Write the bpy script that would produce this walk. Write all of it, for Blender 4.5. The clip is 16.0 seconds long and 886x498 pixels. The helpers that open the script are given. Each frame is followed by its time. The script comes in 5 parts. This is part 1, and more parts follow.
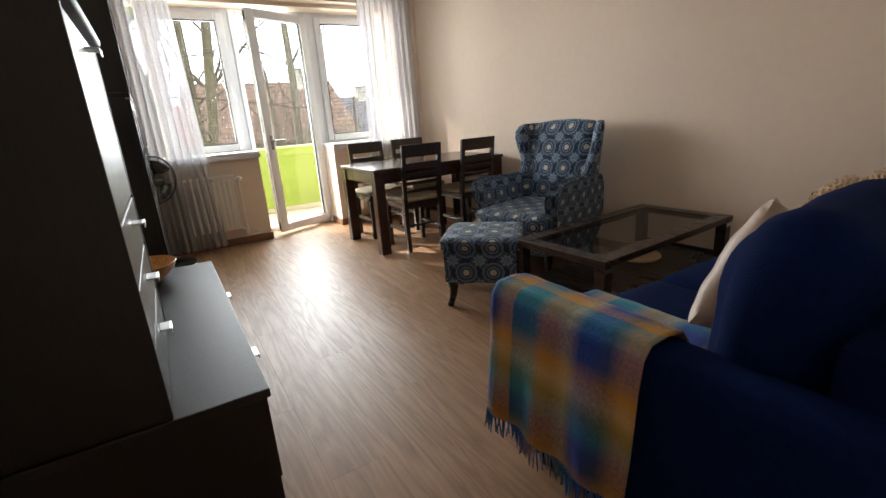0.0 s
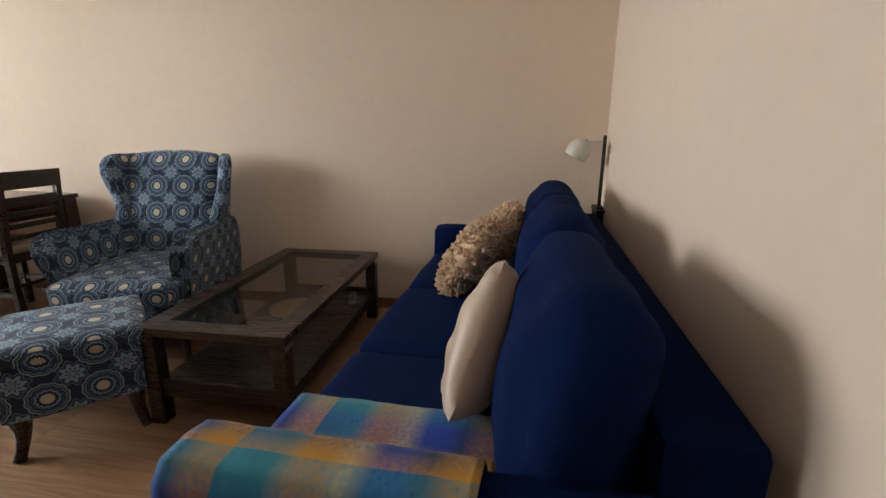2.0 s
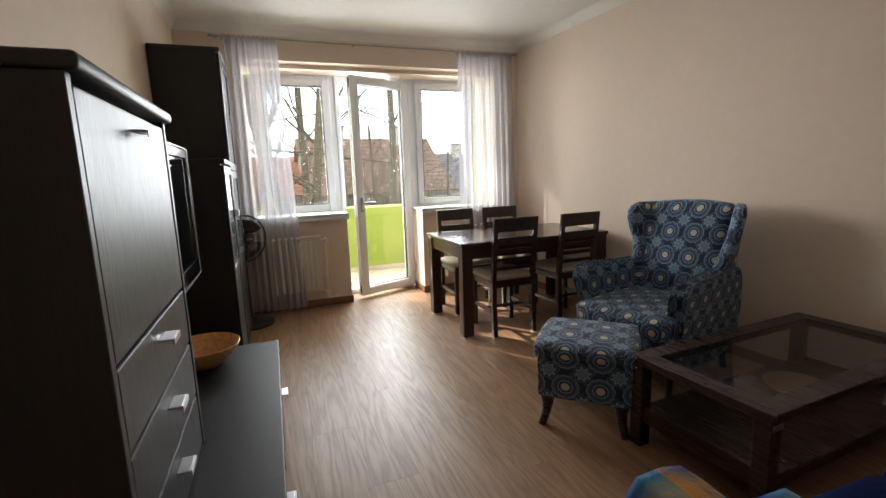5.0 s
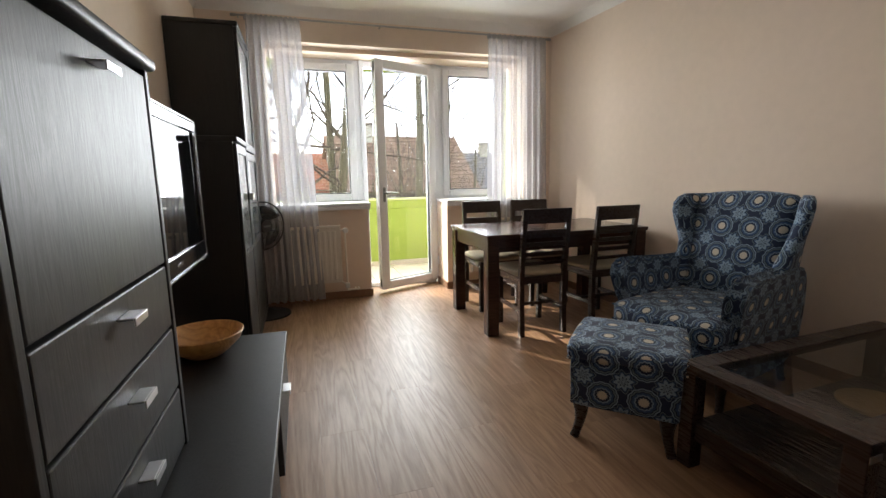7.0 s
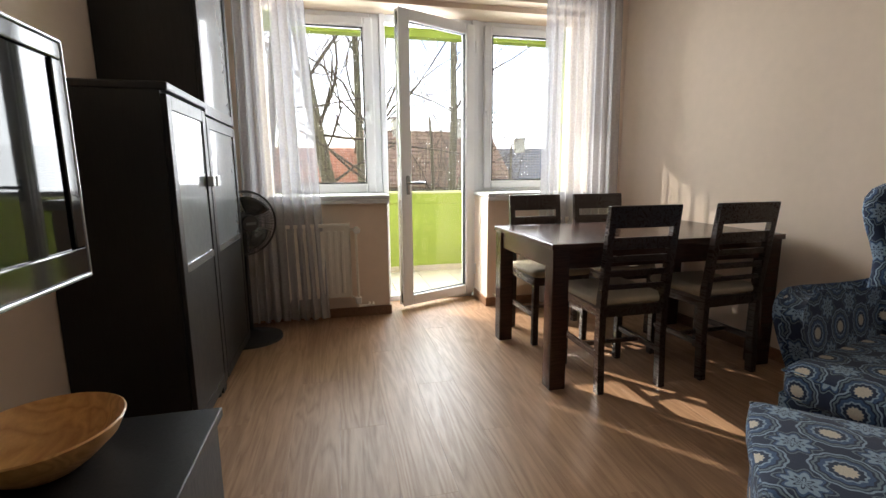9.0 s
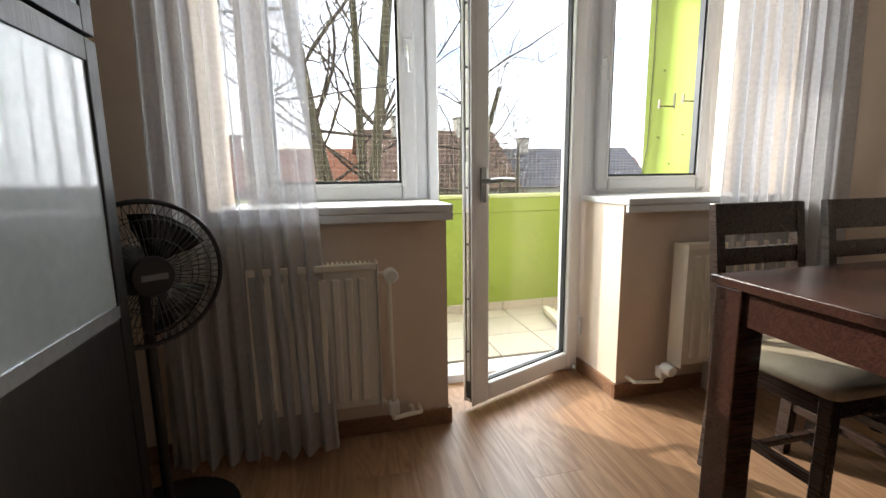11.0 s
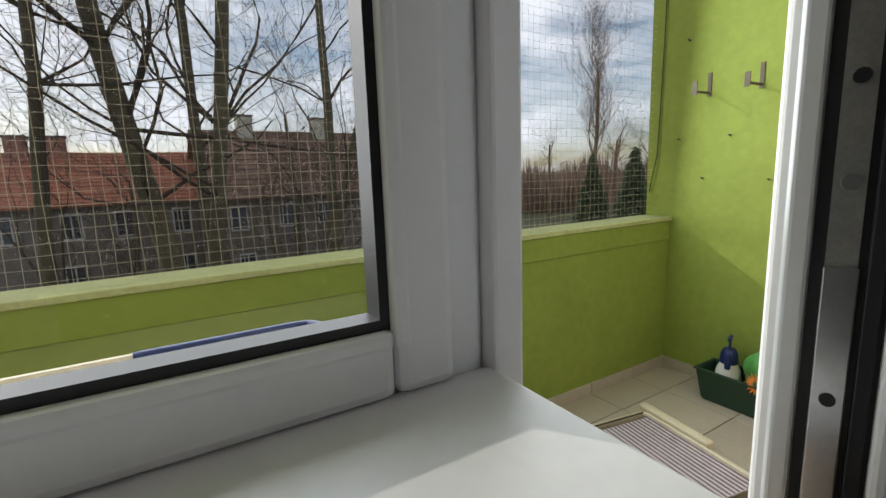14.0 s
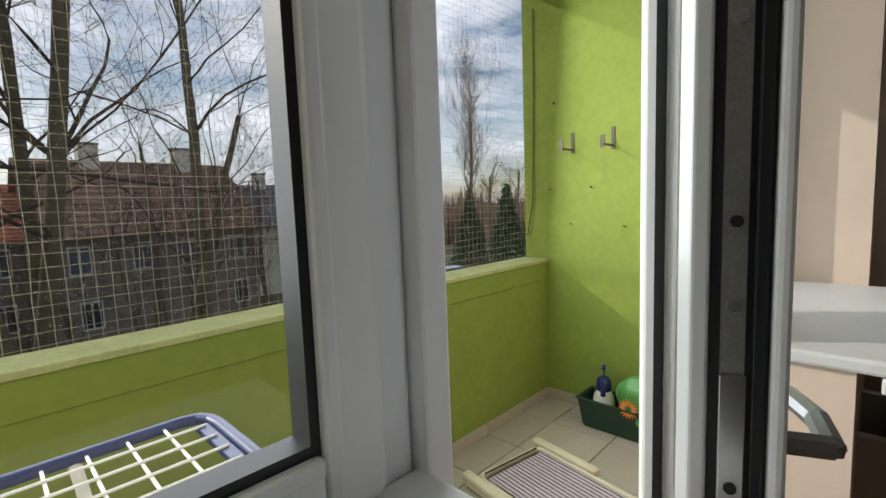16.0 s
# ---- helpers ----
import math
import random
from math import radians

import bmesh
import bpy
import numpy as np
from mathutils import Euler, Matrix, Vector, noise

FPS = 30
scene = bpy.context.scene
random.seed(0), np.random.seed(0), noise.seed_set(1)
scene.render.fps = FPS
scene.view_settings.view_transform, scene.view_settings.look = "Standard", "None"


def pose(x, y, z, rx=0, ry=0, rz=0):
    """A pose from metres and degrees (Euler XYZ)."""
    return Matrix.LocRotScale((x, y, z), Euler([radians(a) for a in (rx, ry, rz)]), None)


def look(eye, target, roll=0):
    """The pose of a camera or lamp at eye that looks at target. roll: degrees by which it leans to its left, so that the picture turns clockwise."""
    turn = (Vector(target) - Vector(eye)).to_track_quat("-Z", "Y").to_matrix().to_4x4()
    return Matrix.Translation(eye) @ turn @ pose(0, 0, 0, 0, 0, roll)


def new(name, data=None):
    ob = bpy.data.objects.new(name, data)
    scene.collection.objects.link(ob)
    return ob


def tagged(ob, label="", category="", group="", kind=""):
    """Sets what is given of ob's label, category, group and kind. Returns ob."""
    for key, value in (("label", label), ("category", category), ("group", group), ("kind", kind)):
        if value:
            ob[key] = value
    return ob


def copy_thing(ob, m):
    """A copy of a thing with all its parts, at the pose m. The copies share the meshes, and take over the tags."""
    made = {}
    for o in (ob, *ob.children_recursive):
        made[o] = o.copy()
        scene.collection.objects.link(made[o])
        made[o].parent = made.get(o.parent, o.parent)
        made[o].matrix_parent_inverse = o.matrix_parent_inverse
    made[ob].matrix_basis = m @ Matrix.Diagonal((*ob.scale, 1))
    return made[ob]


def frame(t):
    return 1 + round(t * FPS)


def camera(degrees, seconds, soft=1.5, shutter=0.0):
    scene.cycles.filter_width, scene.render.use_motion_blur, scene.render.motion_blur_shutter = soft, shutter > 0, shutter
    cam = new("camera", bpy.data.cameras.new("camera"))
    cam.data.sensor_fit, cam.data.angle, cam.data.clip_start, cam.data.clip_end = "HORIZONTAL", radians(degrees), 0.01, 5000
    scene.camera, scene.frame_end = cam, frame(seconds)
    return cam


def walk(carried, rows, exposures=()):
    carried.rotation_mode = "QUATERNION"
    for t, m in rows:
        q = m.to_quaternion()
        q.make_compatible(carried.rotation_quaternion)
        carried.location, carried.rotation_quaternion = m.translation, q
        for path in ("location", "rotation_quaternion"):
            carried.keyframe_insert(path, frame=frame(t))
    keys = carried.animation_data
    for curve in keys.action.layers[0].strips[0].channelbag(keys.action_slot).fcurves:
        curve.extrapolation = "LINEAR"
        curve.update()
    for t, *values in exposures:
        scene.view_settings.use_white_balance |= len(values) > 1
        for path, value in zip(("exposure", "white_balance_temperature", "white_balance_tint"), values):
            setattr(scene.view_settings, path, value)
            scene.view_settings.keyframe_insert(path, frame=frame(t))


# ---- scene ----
cam = camera(88.6, 16.0)
PATH = [
    (0, (1.193, 0.941, 1.118), (2.17, 2.592, 0.554), -4.1),
    (0.5, (1.298, 1.166, 1.095), (2.736, 2.425, 0.507), -1.4),
    (1, (1.412, 1.324, 1.094), (3.131, 2.156, 0.499), 0.6),
    (1.5, (1.45, 1.405, 1.11), (3.302, 1.878, 0.524), 0.4),
    (2, (1.46, 1.409, 1.146), (3.361, 1.778, 0.646), 0.5),
    (2.5, (1.454, 1.379, 1.168), (3.344, 1.858, 0.724), 0.1),
    (3, (1.437, 1.336, 1.195), (3.204, 2.182, 0.792), -0.7),
    (3.5, (1.406, 1.322, 1.22), (2.955, 2.533, 0.853), -1.1),
    (4, (1.365, 1.326, 1.229), (2.598, 2.862, 0.884), -1.4),
    (4.5, (1.346, 1.34, 1.232), (2.25, 3.093, 0.903), -1.8),
    (5, (1.361, 1.341, 1.233), (2.046, 3.193, 0.913), -2.0),
    (7.5, (1.494, 1.699, 1.116), (2.062, 3.591, 0.798), -1.0),
    (8, (1.569, 1.913, 1.102), (2.111, 3.811, 0.782), -0.9),
    (8.5, (1.626, 2.158, 1.075), (2.123, 4.068, 0.749), -0.4),
    (9, (1.671, 2.496, 1.055), (2.119, 4.417, 0.727), -0.4),
    (11.5, (1.607, 4.502, 1.008), (2.081, 6.417, 0.687), -1.2),
    (12, (1.62, 4.8, 1.042), (2.118, 6.706, 0.695), -1.4),
    (12.5, (1.69, 5.178, 1.056), (2.203, 7.087, 0.727), -1.6),
    (13, (1.682, 5.437, 1.104), (2.43, 7.263, 0.762), -2.5),
    (13.5, (1.697, 5.635, 1.134), (2.614, 7.378, 0.785), -1.4),
    (14, (1.737, 5.8, 1.135), (2.753, 7.491, 0.81), -2.0),
    (14.5, (1.733, 5.869, 1.173), (2.848, 7.499, 0.855), -1.6),
    (15, (1.719, 5.88, 1.204), (2.97, 7.418, 0.943), -1.5),
    (15.5, (1.708, 5.866, 1.214), (3.045, 7.336, 0.987), -1.7),
    (16, (1.709, 5.839, 1.213), (3.137, 7.225, 1.013), -2.1),
]
walk(cam, [(t, look(eye, target, roll)) for t, eye, target, roll in PATH],
     exposures=[(0, 1.35), (1, 1.45), (2, 1.62), (3, 1.35), (3.6, 1.05), (4.5, 1.0), (5, 1.02), (9, 0.97), (11.5, 0.2), (12.5, -0.6), (13.5, -1.25), (14.2, -1.3), (16, -1.2)])

# ---- world, sun ----
world = bpy.data.worlds.new("world")
scene.world = world
world.use_nodes = True
wt = world.node_tree
wt.nodes.clear()


def node(tree, kind, **values):
    n = tree.nodes.new(kind)
    for k, v in values.items():
        n.inputs[k.replace("_", " ")].default_value = v
    return n


SUN_TO = Vector((0.69, -1.0, -0.65)).normalized()
sky = wt.nodes.new("ShaderNodeTexSky")
sky.sky_type = "NISHITA"
sky.sun_disc = False
sky.sun_elevation = radians(28)
sky.sun_rotation = radians(-34.6)
wc = wt.nodes.new("ShaderNodeTexCoord")
wm = wt.nodes.new("ShaderNodeMapping")
wm.inputs["Scale"].default_value = (2.2, 2.2, 7.0)
wn = node(wt, "ShaderNodeTexNoise", Scale=1.6, Detail=7.0, Roughness=0.6)
wr = wt.nodes.new("ShaderNodeValToRGB")
wr.color_ramp.elements[0].position, wr.color_ramp.elements[1].position = 0.36, 0.62
wx = wt.nodes.new("ShaderNodeMix")
wx.data_type = "RGBA"
wx.inputs[7].default_value = (9.5, 9.9, 10.8, 1)
wb = node(wt, "ShaderNodeBackground", Strength=0.24)
wo = wt.nodes.new("ShaderNodeOutputWorld")
wt.links.new(wc.outputs["Generated"], wm.inputs[0])
wt.links.new(wm.outputs[0], wn.inputs["Vector"])
wt.links.new(wn.outputs["Fac"], wr.inputs[0])
wt.links.new(wr.outputs[0], wx.inputs[0])
wt.links.new(sky.outputs[0], wx.inputs[6])
wt.links.new(wx.outputs[2], wb.inputs[0])
wt.links.new(wb.outputs[0], wo.inputs[0])

sun = new("sun", bpy.data.lights.new("sun", "SUN"))
sun.data.energy, sun.data.angle, sun.data.color = 4.2, radians(0.6), (1.0, 0.93, 0.82)
sun.matrix_world = look((0, 0, 30), Vector((0, 0, 30)) + SUN_TO)


# the sky's light, in the balcony's opening
def sky_light(name, x0, x1, z0, z1, y, watts):
    lamp = new(name, bpy.data.lights.new(name, "AREA"))
    lamp.data.shape, lamp.data.size, lamp.data.size_y = "RECTANGLE", x1 - x0, z1 - z0
    lamp.data.energy, lamp.data.color = watts, (0.93, 0.97, 1.0)
    lamp.matrix_world = look(((x0 + x1) / 2, y, (z0 + z1) / 2), ((x0 + x1) / 2, 0, (z0 + z1) / 2 - 0.6))


sky_light("balcony_opening_light", 0.5, 3.9, 0.92, 2.4, 7.2, 130)


# ---- materials ----
def material(name, base, rough=0.6, metal=0.0, vary=0.12, scale=8.0, bump=0.0, bump_scale=60.0, coords="Object", stretch=(1, 1, 1), spread=0.0, coat=0.0, sheen=0.0):
    """A painted or plain surface: base colour varied at two scales, with a fine relief."""
    m = bpy.data.materials.new(name)
    m.use_nodes = True
    t = m.node_tree
    p = t.nodes["Principled BSDF"]
    p.inputs["Roughness"].default_value, p.inputs["Metallic"].default_value = rough, metal
    p.inputs["Coat Weight"].default_value = coat
    p.inputs["Sheen Weight"].default_value = sheen
    c = t.nodes.new("ShaderNodeTexCoord")
    mp = t.nodes.new("ShaderNodeMapping")
    mp.inputs["Scale"].default_value = stretch
    n1 = node(t, "ShaderNodeTexNoise", Scale=scale, Detail=6.0, Roughness=0.6)
    n2 = node(t, "ShaderNodeTexNoise", Scale=scale * 9, Detail=4.0)
    add = t.nodes.new("ShaderNodeMath")
    add.operation = "ADD"
    mr = node(t, "ShaderNodeMapRange")
    mr.inputs["From Min"].default_value, mr.inputs["From Max"].default_value = 0.6, 1.4
    mr.inputs["To Min"].default_value, mr.inputs["To Max"].default_value = 1 - vary, 1 + vary
    hsv = t.nodes.new("ShaderNodeHueSaturation")
    hsv.inputs["Color"].default_value = (*base, 1)
    t.links.new(c.outputs[coords], mp.inputs[0])
    t.links.new(mp.outputs[0], n1.inputs["Vector"])
    t.links.new(mp.outputs[0], n2.inputs["Vector"])
    t.links.new(n1.outputs["Fac"], add.inputs[0])
    t.links.new(n2.outputs["Fac"], add.inputs[1])
    t.links.new(add.outputs[0], mr.inputs[0])
    last = mr.outputs[0]
    if spread:
        oi = t.nodes.new("ShaderNodeObjectInfo")
        sr = node(t, "ShaderNodeMapRange")
        sr.inputs["To Min"].default_value, sr.inputs["To Max"].default_value = 1 - spread, 1 + spread
        mu = t.nodes.new("ShaderNodeMath")
        mu.operation = "MULTIPLY"
        t.links.new(oi.outputs["Random"], sr.inputs[0])
        t.links.new(sr.outputs[0], mu.inputs[0])
        t.links.new(last, mu.inputs[1])
        last = mu.outputs[0]
    t.links.new(last, hsv.inputs["Value"])
    t.links.new(hsv.outputs[0], p.inputs["Base Color"])
    if bump:
        n3 = node(t, "ShaderNodeTexNoise", Scale=bump_scale, Detail=3.0)
        b = node(t, "ShaderNodeBump", Strength=bump, Distance=0.004)
        t.links.new(mp.outputs[0], n3.inputs["Vector"])
        t.links.new(n3.outputs["Fac"], b.inputs["Height"])
        t.links.new(b.outputs[0], p.inputs["Normal"])
    return m


def wood(name, dark, light, rough=0.4, grain=(14, 1.1, 14), bump=0.15, spread=0.1, rings=3.0, coat=0.0):
    """Wood with a long grain along local y and cathedral figures."""
    m = bpy.data.materials.new(name)
    m.use_nodes = True
    t = m.node_tree
    p = t.nodes["Principled BSDF"]
    p.inputs["Coat Weight"].default_value = coat
    c = t.nodes.new("ShaderNodeTexCoord")
    oi = t.nodes.new("ShaderNodeObjectInfo")
    sh = t.nodes.new("ShaderNodeVectorMath")
    sh.operation = "MULTIPLY_ADD"
    sh.inputs[1].default_value = (7.3, 11.7, 5.1)
    cb = t.nodes.new("ShaderNodeCombineXYZ")
    for i in range(3):
        t.links.new(oi.outputs["Random"], cb.inputs[i])
    t.links.new(cb.outputs[0], sh.inputs[0])
    t.links.new(c.outputs["Object"], sh.inputs[2])
    mp = t.nodes.new("ShaderNodeMapping")
    mp.inputs["Scale"].default_value = grain
    t.links.new(sh.outputs[0], mp.inputs[0])
    n1 = node(t, "ShaderNodeTexNoise", Scale=0.55, Detail=3.0, Distortion=0.6)
    mul = t.nodes.new("ShaderNodeMath")
    mul.operation = "MULTIPLY"
    mul.inputs[1].default_value = rings * 4
    fr = t.nodes.new("ShaderNodeMath")
    fr.operation = "PINGPONG"
    fr.inputs[1].default_value = 0.5
    n2 = node(t, "ShaderNodeTexNoise", Scale=5.0, Detail=8.0, Roughness=0.7)
    mixf = t.nodes.new("ShaderNodeMath")
    mixf.operation = "MULTIPLY_ADD"
    mixf.inputs[1].default_value = 0.75
    ramp = t.nodes.new("ShaderNodeValToRGB")
    ramp.color_ramp.elements[0].color, ramp.color_ramp.elements[1].color = (*dark, 1), (*light, 1)
    ramp.color_ramp.elements[0].position, ramp.color_ramp.elements[1].position = 0.28, 0.95
    sr = node(t, "ShaderNodeMapRange")
    sr.inputs["To Min"].default_value, sr.inputs["To Max"].default_value = 1 - spread, 1 + spread
    hsv = t.nodes.new("ShaderNodeHueSaturation")
    t.links.new(mp.outputs[0], n1.inputs["Vector"])
    t.links.new(mp.outputs[0], n2.inputs["Vector"])
    t.links.new(n1.outputs["Fac"], mul.inputs[0])
    t.links.new(mul.outputs[0], fr.inputs[0])
    t.links.new(fr.outputs[0], mixf.inputs[0])
    t.links.new(n2.outputs["Fac"], mixf.inputs[2])
    t.links.new(mixf.outputs[0], ramp.inputs[0])
    t.links.new(oi.outputs["Random"], sr.inputs[0])
    t.links.new(sr.outputs[0], hsv.inputs["Value"])
    t.links.new(ramp.outputs[0], hsv.inputs["Color"])
    t.links.new(hsv.outputs[0], p.inputs["Base Color"])
    rr = node(t, "ShaderNodeMapRange")
    rr.inputs["To Min"].default_value, rr.inputs["To Max"].default_value = rough + 0.08, rough - 0.06
    t.links.new(mixf.outputs[0], rr.inputs[0])
    t.links.new(rr.outputs[0], p.inputs["Roughness"])
    b = node(t, "ShaderNodeBump", Strength=bump, Distance=0.002)
    t.links.new(mixf.outputs[0], b.inputs["Height"])
    t.links.new(b.outputs[0], p.inputs["Normal"])
    return m


def medallions():
    """Dark blue upholstery woven with rings and flowers in grey and cream; UV in metres."""
    m = bpy.data.materials.new("medallion_fabric")
    m.use_nodes = True
    t = m.node_tree
    p = t.nodes["Principled BSDF"]
    p.inputs["Roughness"].default_value = 0.85
    p.inputs["Sheen Weight"].default_value = 0.15
    uv = t.nodes.new("ShaderNodeUVMap")

    def mathn(op, a, b=None, c=None):
        n = t.nodes.new("ShaderNodeMath")
        n.operation = op
        for i, v in enumerate((a, b, c)):
            if v is None:
                continue
            if isinstance(v, (int, float)):
                n.inputs[i].default_value = v
            else:
                t.links.new(v, n.inputs[i])
        return n.outputs[0]

    sep = t.nodes.new("ShaderNodeSeparateXYZ")
    t.links.new(uv.outputs[0], sep.inputs[0])

    def cell(off, size):
        u = mathn("SUBTRACT", mathn("FRACT", mathn("MULTIPLY_ADD", sep.outputs[0], 1 / size, off)), 0.5)
        v = mathn("SUBTRACT", mathn("FRACT", mathn("MULTIPLY_ADD", sep.outputs[1], 1 / size, off)), 0.5)
        r = mathn("SQRT", mathn("ADD", mathn("MULTIPLY", u, u), mathn("MULTIPLY", v, v)))
        a = mathn("ARCTAN2", v, u)
        return r, a

    def ramp(stops):
        n = t.nodes.new("ShaderNodeValToRGB")
        n.color_ramp.interpolation = "CONSTANT"
        e = n.color_ramp.elements
        while len(e) < len(stops):
            e.new(0.5)
        for el, (pos, col) in zip(e, stops):
            el.position, el.color = pos, (*col, 1)
        return n

    navy, blue, grey, cream, pale = (0.012, 0.026, 0.065), (0.04, 0.09, 0.19), (0.14, 0.2, 0.24), (0.6, 0.54, 0.44), (0.25, 0.35, 0.46)
    size = 0.15
    r1, a1 = cell(0.0, size)
    petals = mathn("MULTIPLY_ADD", mathn("SINE", mathn("MULTIPLY", a1, 12.0)), 0.012, r1)
    big = ramp([(0, cream), (0.125, grey), (0.13, navy), (0.19, pale), (0.22, blue), (0.28, navy), (0.31, grey), (0.345, navy), (0.37, pale), (0.4, navy), (0.44, navy)])
    t.links.new(petals, big.inputs[0])
    r2, a2 = cell(0.5, size)
    flower = mathn("MULTIPLY_ADD", mathn("SINE", mathn("MULTIPLY", a2, 8.0)), 0.045, r2)
    small = ramp([(0, pale), (0.06, navy), (0.1, pale), (0.2, blue), (0.24, navy), (0.27, grey), (0.3, navy)])
    t.links.new(flower, small.inputs[0])
    mix = t.nodes.new("ShaderNodeMix")
    mix.data_type = "RGBA"
    t.links.new(mathn("GREATER_THAN", r1, 0.41), mix.inputs[0])
    t.links.new(big.outputs[0], mix.inputs[6])
    t.links.new(small.outputs[0], mix.inputs[7])
    nz = node(t, "ShaderNodeTexNoise", Scale=420.0, Detail=2.0)
    t.links.new(uv.outputs[0], nz.inputs["Vector"])
    hsv = t.nodes.new("ShaderNodeHueSaturation")
    t.links.new(mathn("MULTIPLY_ADD", nz.outputs["Fac"], 1.0, 0.5), hsv.inputs["Value"])
    t.links.new(mix.outputs[2], hsv.inputs["Color"])
    t.links.new(hsv.outputs[0], p.inputs["Base Color"])
    b = node(t, "ShaderNodeBump", Strength=0.4, Distance=0.001)
    t.links.new(nz.outputs["Fac"], b.inputs["Height"])
    t.links.new(b.outputs[0], p.inputs["Normal"])
    return m


def plaid():
    """A brushed wool check in blue, teal, ochre and cream; UV in metres."""
    m = bpy.data.materials.new("wool_check")
    m.use_nodes = True
    t = m.node_tree
    p = t.nodes["Principled BSDF"]
    p.inputs["Roughness"].default_value, p.inputs["Sheen Weight"].default_value = 0.95, 0.08
    uv = t.nodes.new("ShaderNodeUVMap")
    sep = t.nodes.new("ShaderNodeSeparateXYZ")
    t.links.new(uv.outputs[0], sep.inputs[0])
    cols = [(0.01, 0.04, 0.25), (0.02, 0.2, 0.3), (0.14, 0.24, 0.07), (0.55, 0.27, 0.03), (0.6, 0.48, 0.27), (0.03, 0.05, 0.1), (0.01, 0.05, 0.38), (0.03, 0.25, 0.34), (0.48, 0.3, 0.08), (0.06, 0.08, 0.14)]

    def band(axis, period, order):
        a = t.nodes.new("ShaderNodeMath")
        a.operation = "MULTIPLY"
        a.inputs[1].default_value = 1 / period
        f = t.nodes.new("ShaderNodeMath")
        f.operation = "FRACT"
        r = t.nodes.new("ShaderNodeValToRGB")
        e = r.color_ramp.elements
        while len(e) < len(order):
            e.new(0.5)
        for i, el in enumerate(e):
            el.position, el.color = i / len(order), (*cols[order[i]], 1)
        t.links.new(sep.outputs[axis], a.inputs[0])
        t.links.new(a.outputs[0], f.inputs[0])
        t.links.new(f.outputs[0], r.inputs[0])
        return r

    one, two = band(0, 0.5, (3, 5, 0, 7, 2, 4, 3, 0, 6, 7)), band(1, 0.42, (3, 3, 5, 6, 6, 4, 3, 3, 7, 1))
    weave = t.nodes.new("ShaderNodeTexChecker")
    weave.inputs["Scale"].default_value = 420
    t.links.new(uv.outputs[0], weave.inputs["Vector"])
    nz = node(t, "ShaderNodeTexNoise", Scale=90.0, Detail=5.0)
    t.links.new(uv.outputs[0], nz.inputs["Vector"])
    mix = t.nodes.new("ShaderNodeMix")
    mix.data_type = "RGBA"
    mr = node(t, "ShaderNodeMapRange")
    mr.inputs["From Min"].default_value, mr.inputs["From Max"].default_value = 0.3, 0.7
    mr.inputs["To Min"].default_value, mr.inputs["To Max"].default_value = 0.3, 0.7
    t.links.new(nz.outputs["Fac"], mr.inputs[0])
    t.links.new(mr.outputs[0], mix.inputs[0])
    t.links.new(one.outputs[0], mix.inputs[6])
    t.links.new(two.outputs[0], mix.inputs[7])
    t.links.new(mix.outputs[2], p.inputs["Base Color"])
    b = node(t, "ShaderNodeBump", Strength=0.7, Distance=0.003)
    t.links.new(nz.outputs["Fac"], b.inputs["Height"])
    t.links.new(b.outputs[0], p.inputs["Normal"])
    return m


def glass(name, tint=(1, 1, 1), gloss=0.03, rough=0.0):
    """Thin clear glazing: mostly lets light straight through, with a mirror gloss."""
    m = bpy.data.materials.new(name)
    m.use_nodes = True
    t = m.node_tree
    t.nodes.clear()
    out = t.nodes.new("ShaderNodeOutputMaterial")
    tr = node(t, "ShaderNodeBsdfTransparent", Color=(*tint, 1))
    gl = node(t, "ShaderNodeBsdfGlossy", Roughness=rough)
    lw = node(t, "ShaderNodeLayerWeight", Blend=0.5)
    pw = t.nodes.new("ShaderNodeMath")
    pw.operation = "POWER"
    pw.inputs[1].default_value = 4.0
    fr = t.nodes.new("ShaderNodeMath")
    fr.operation = "MULTIPLY_ADD"
    fr.inputs[1].default_value, fr.inputs[2].default_value = 0.45, gloss
    t.links.new(lw.outputs["Facing"], pw.inputs[0])
    t.links.new(pw.outputs[0], fr.inputs[0])
    mx = t.nodes.new("ShaderNodeMixShader")
    t.links.new(fr.outputs[0], mx.inputs[0])
    t.links.new(tr.outputs[0], mx.inputs[1])
    t.links.new(gl.outputs[0], mx.inputs[2])
    t.links.new(mx.outputs[0], out.inputs[0])
    return m


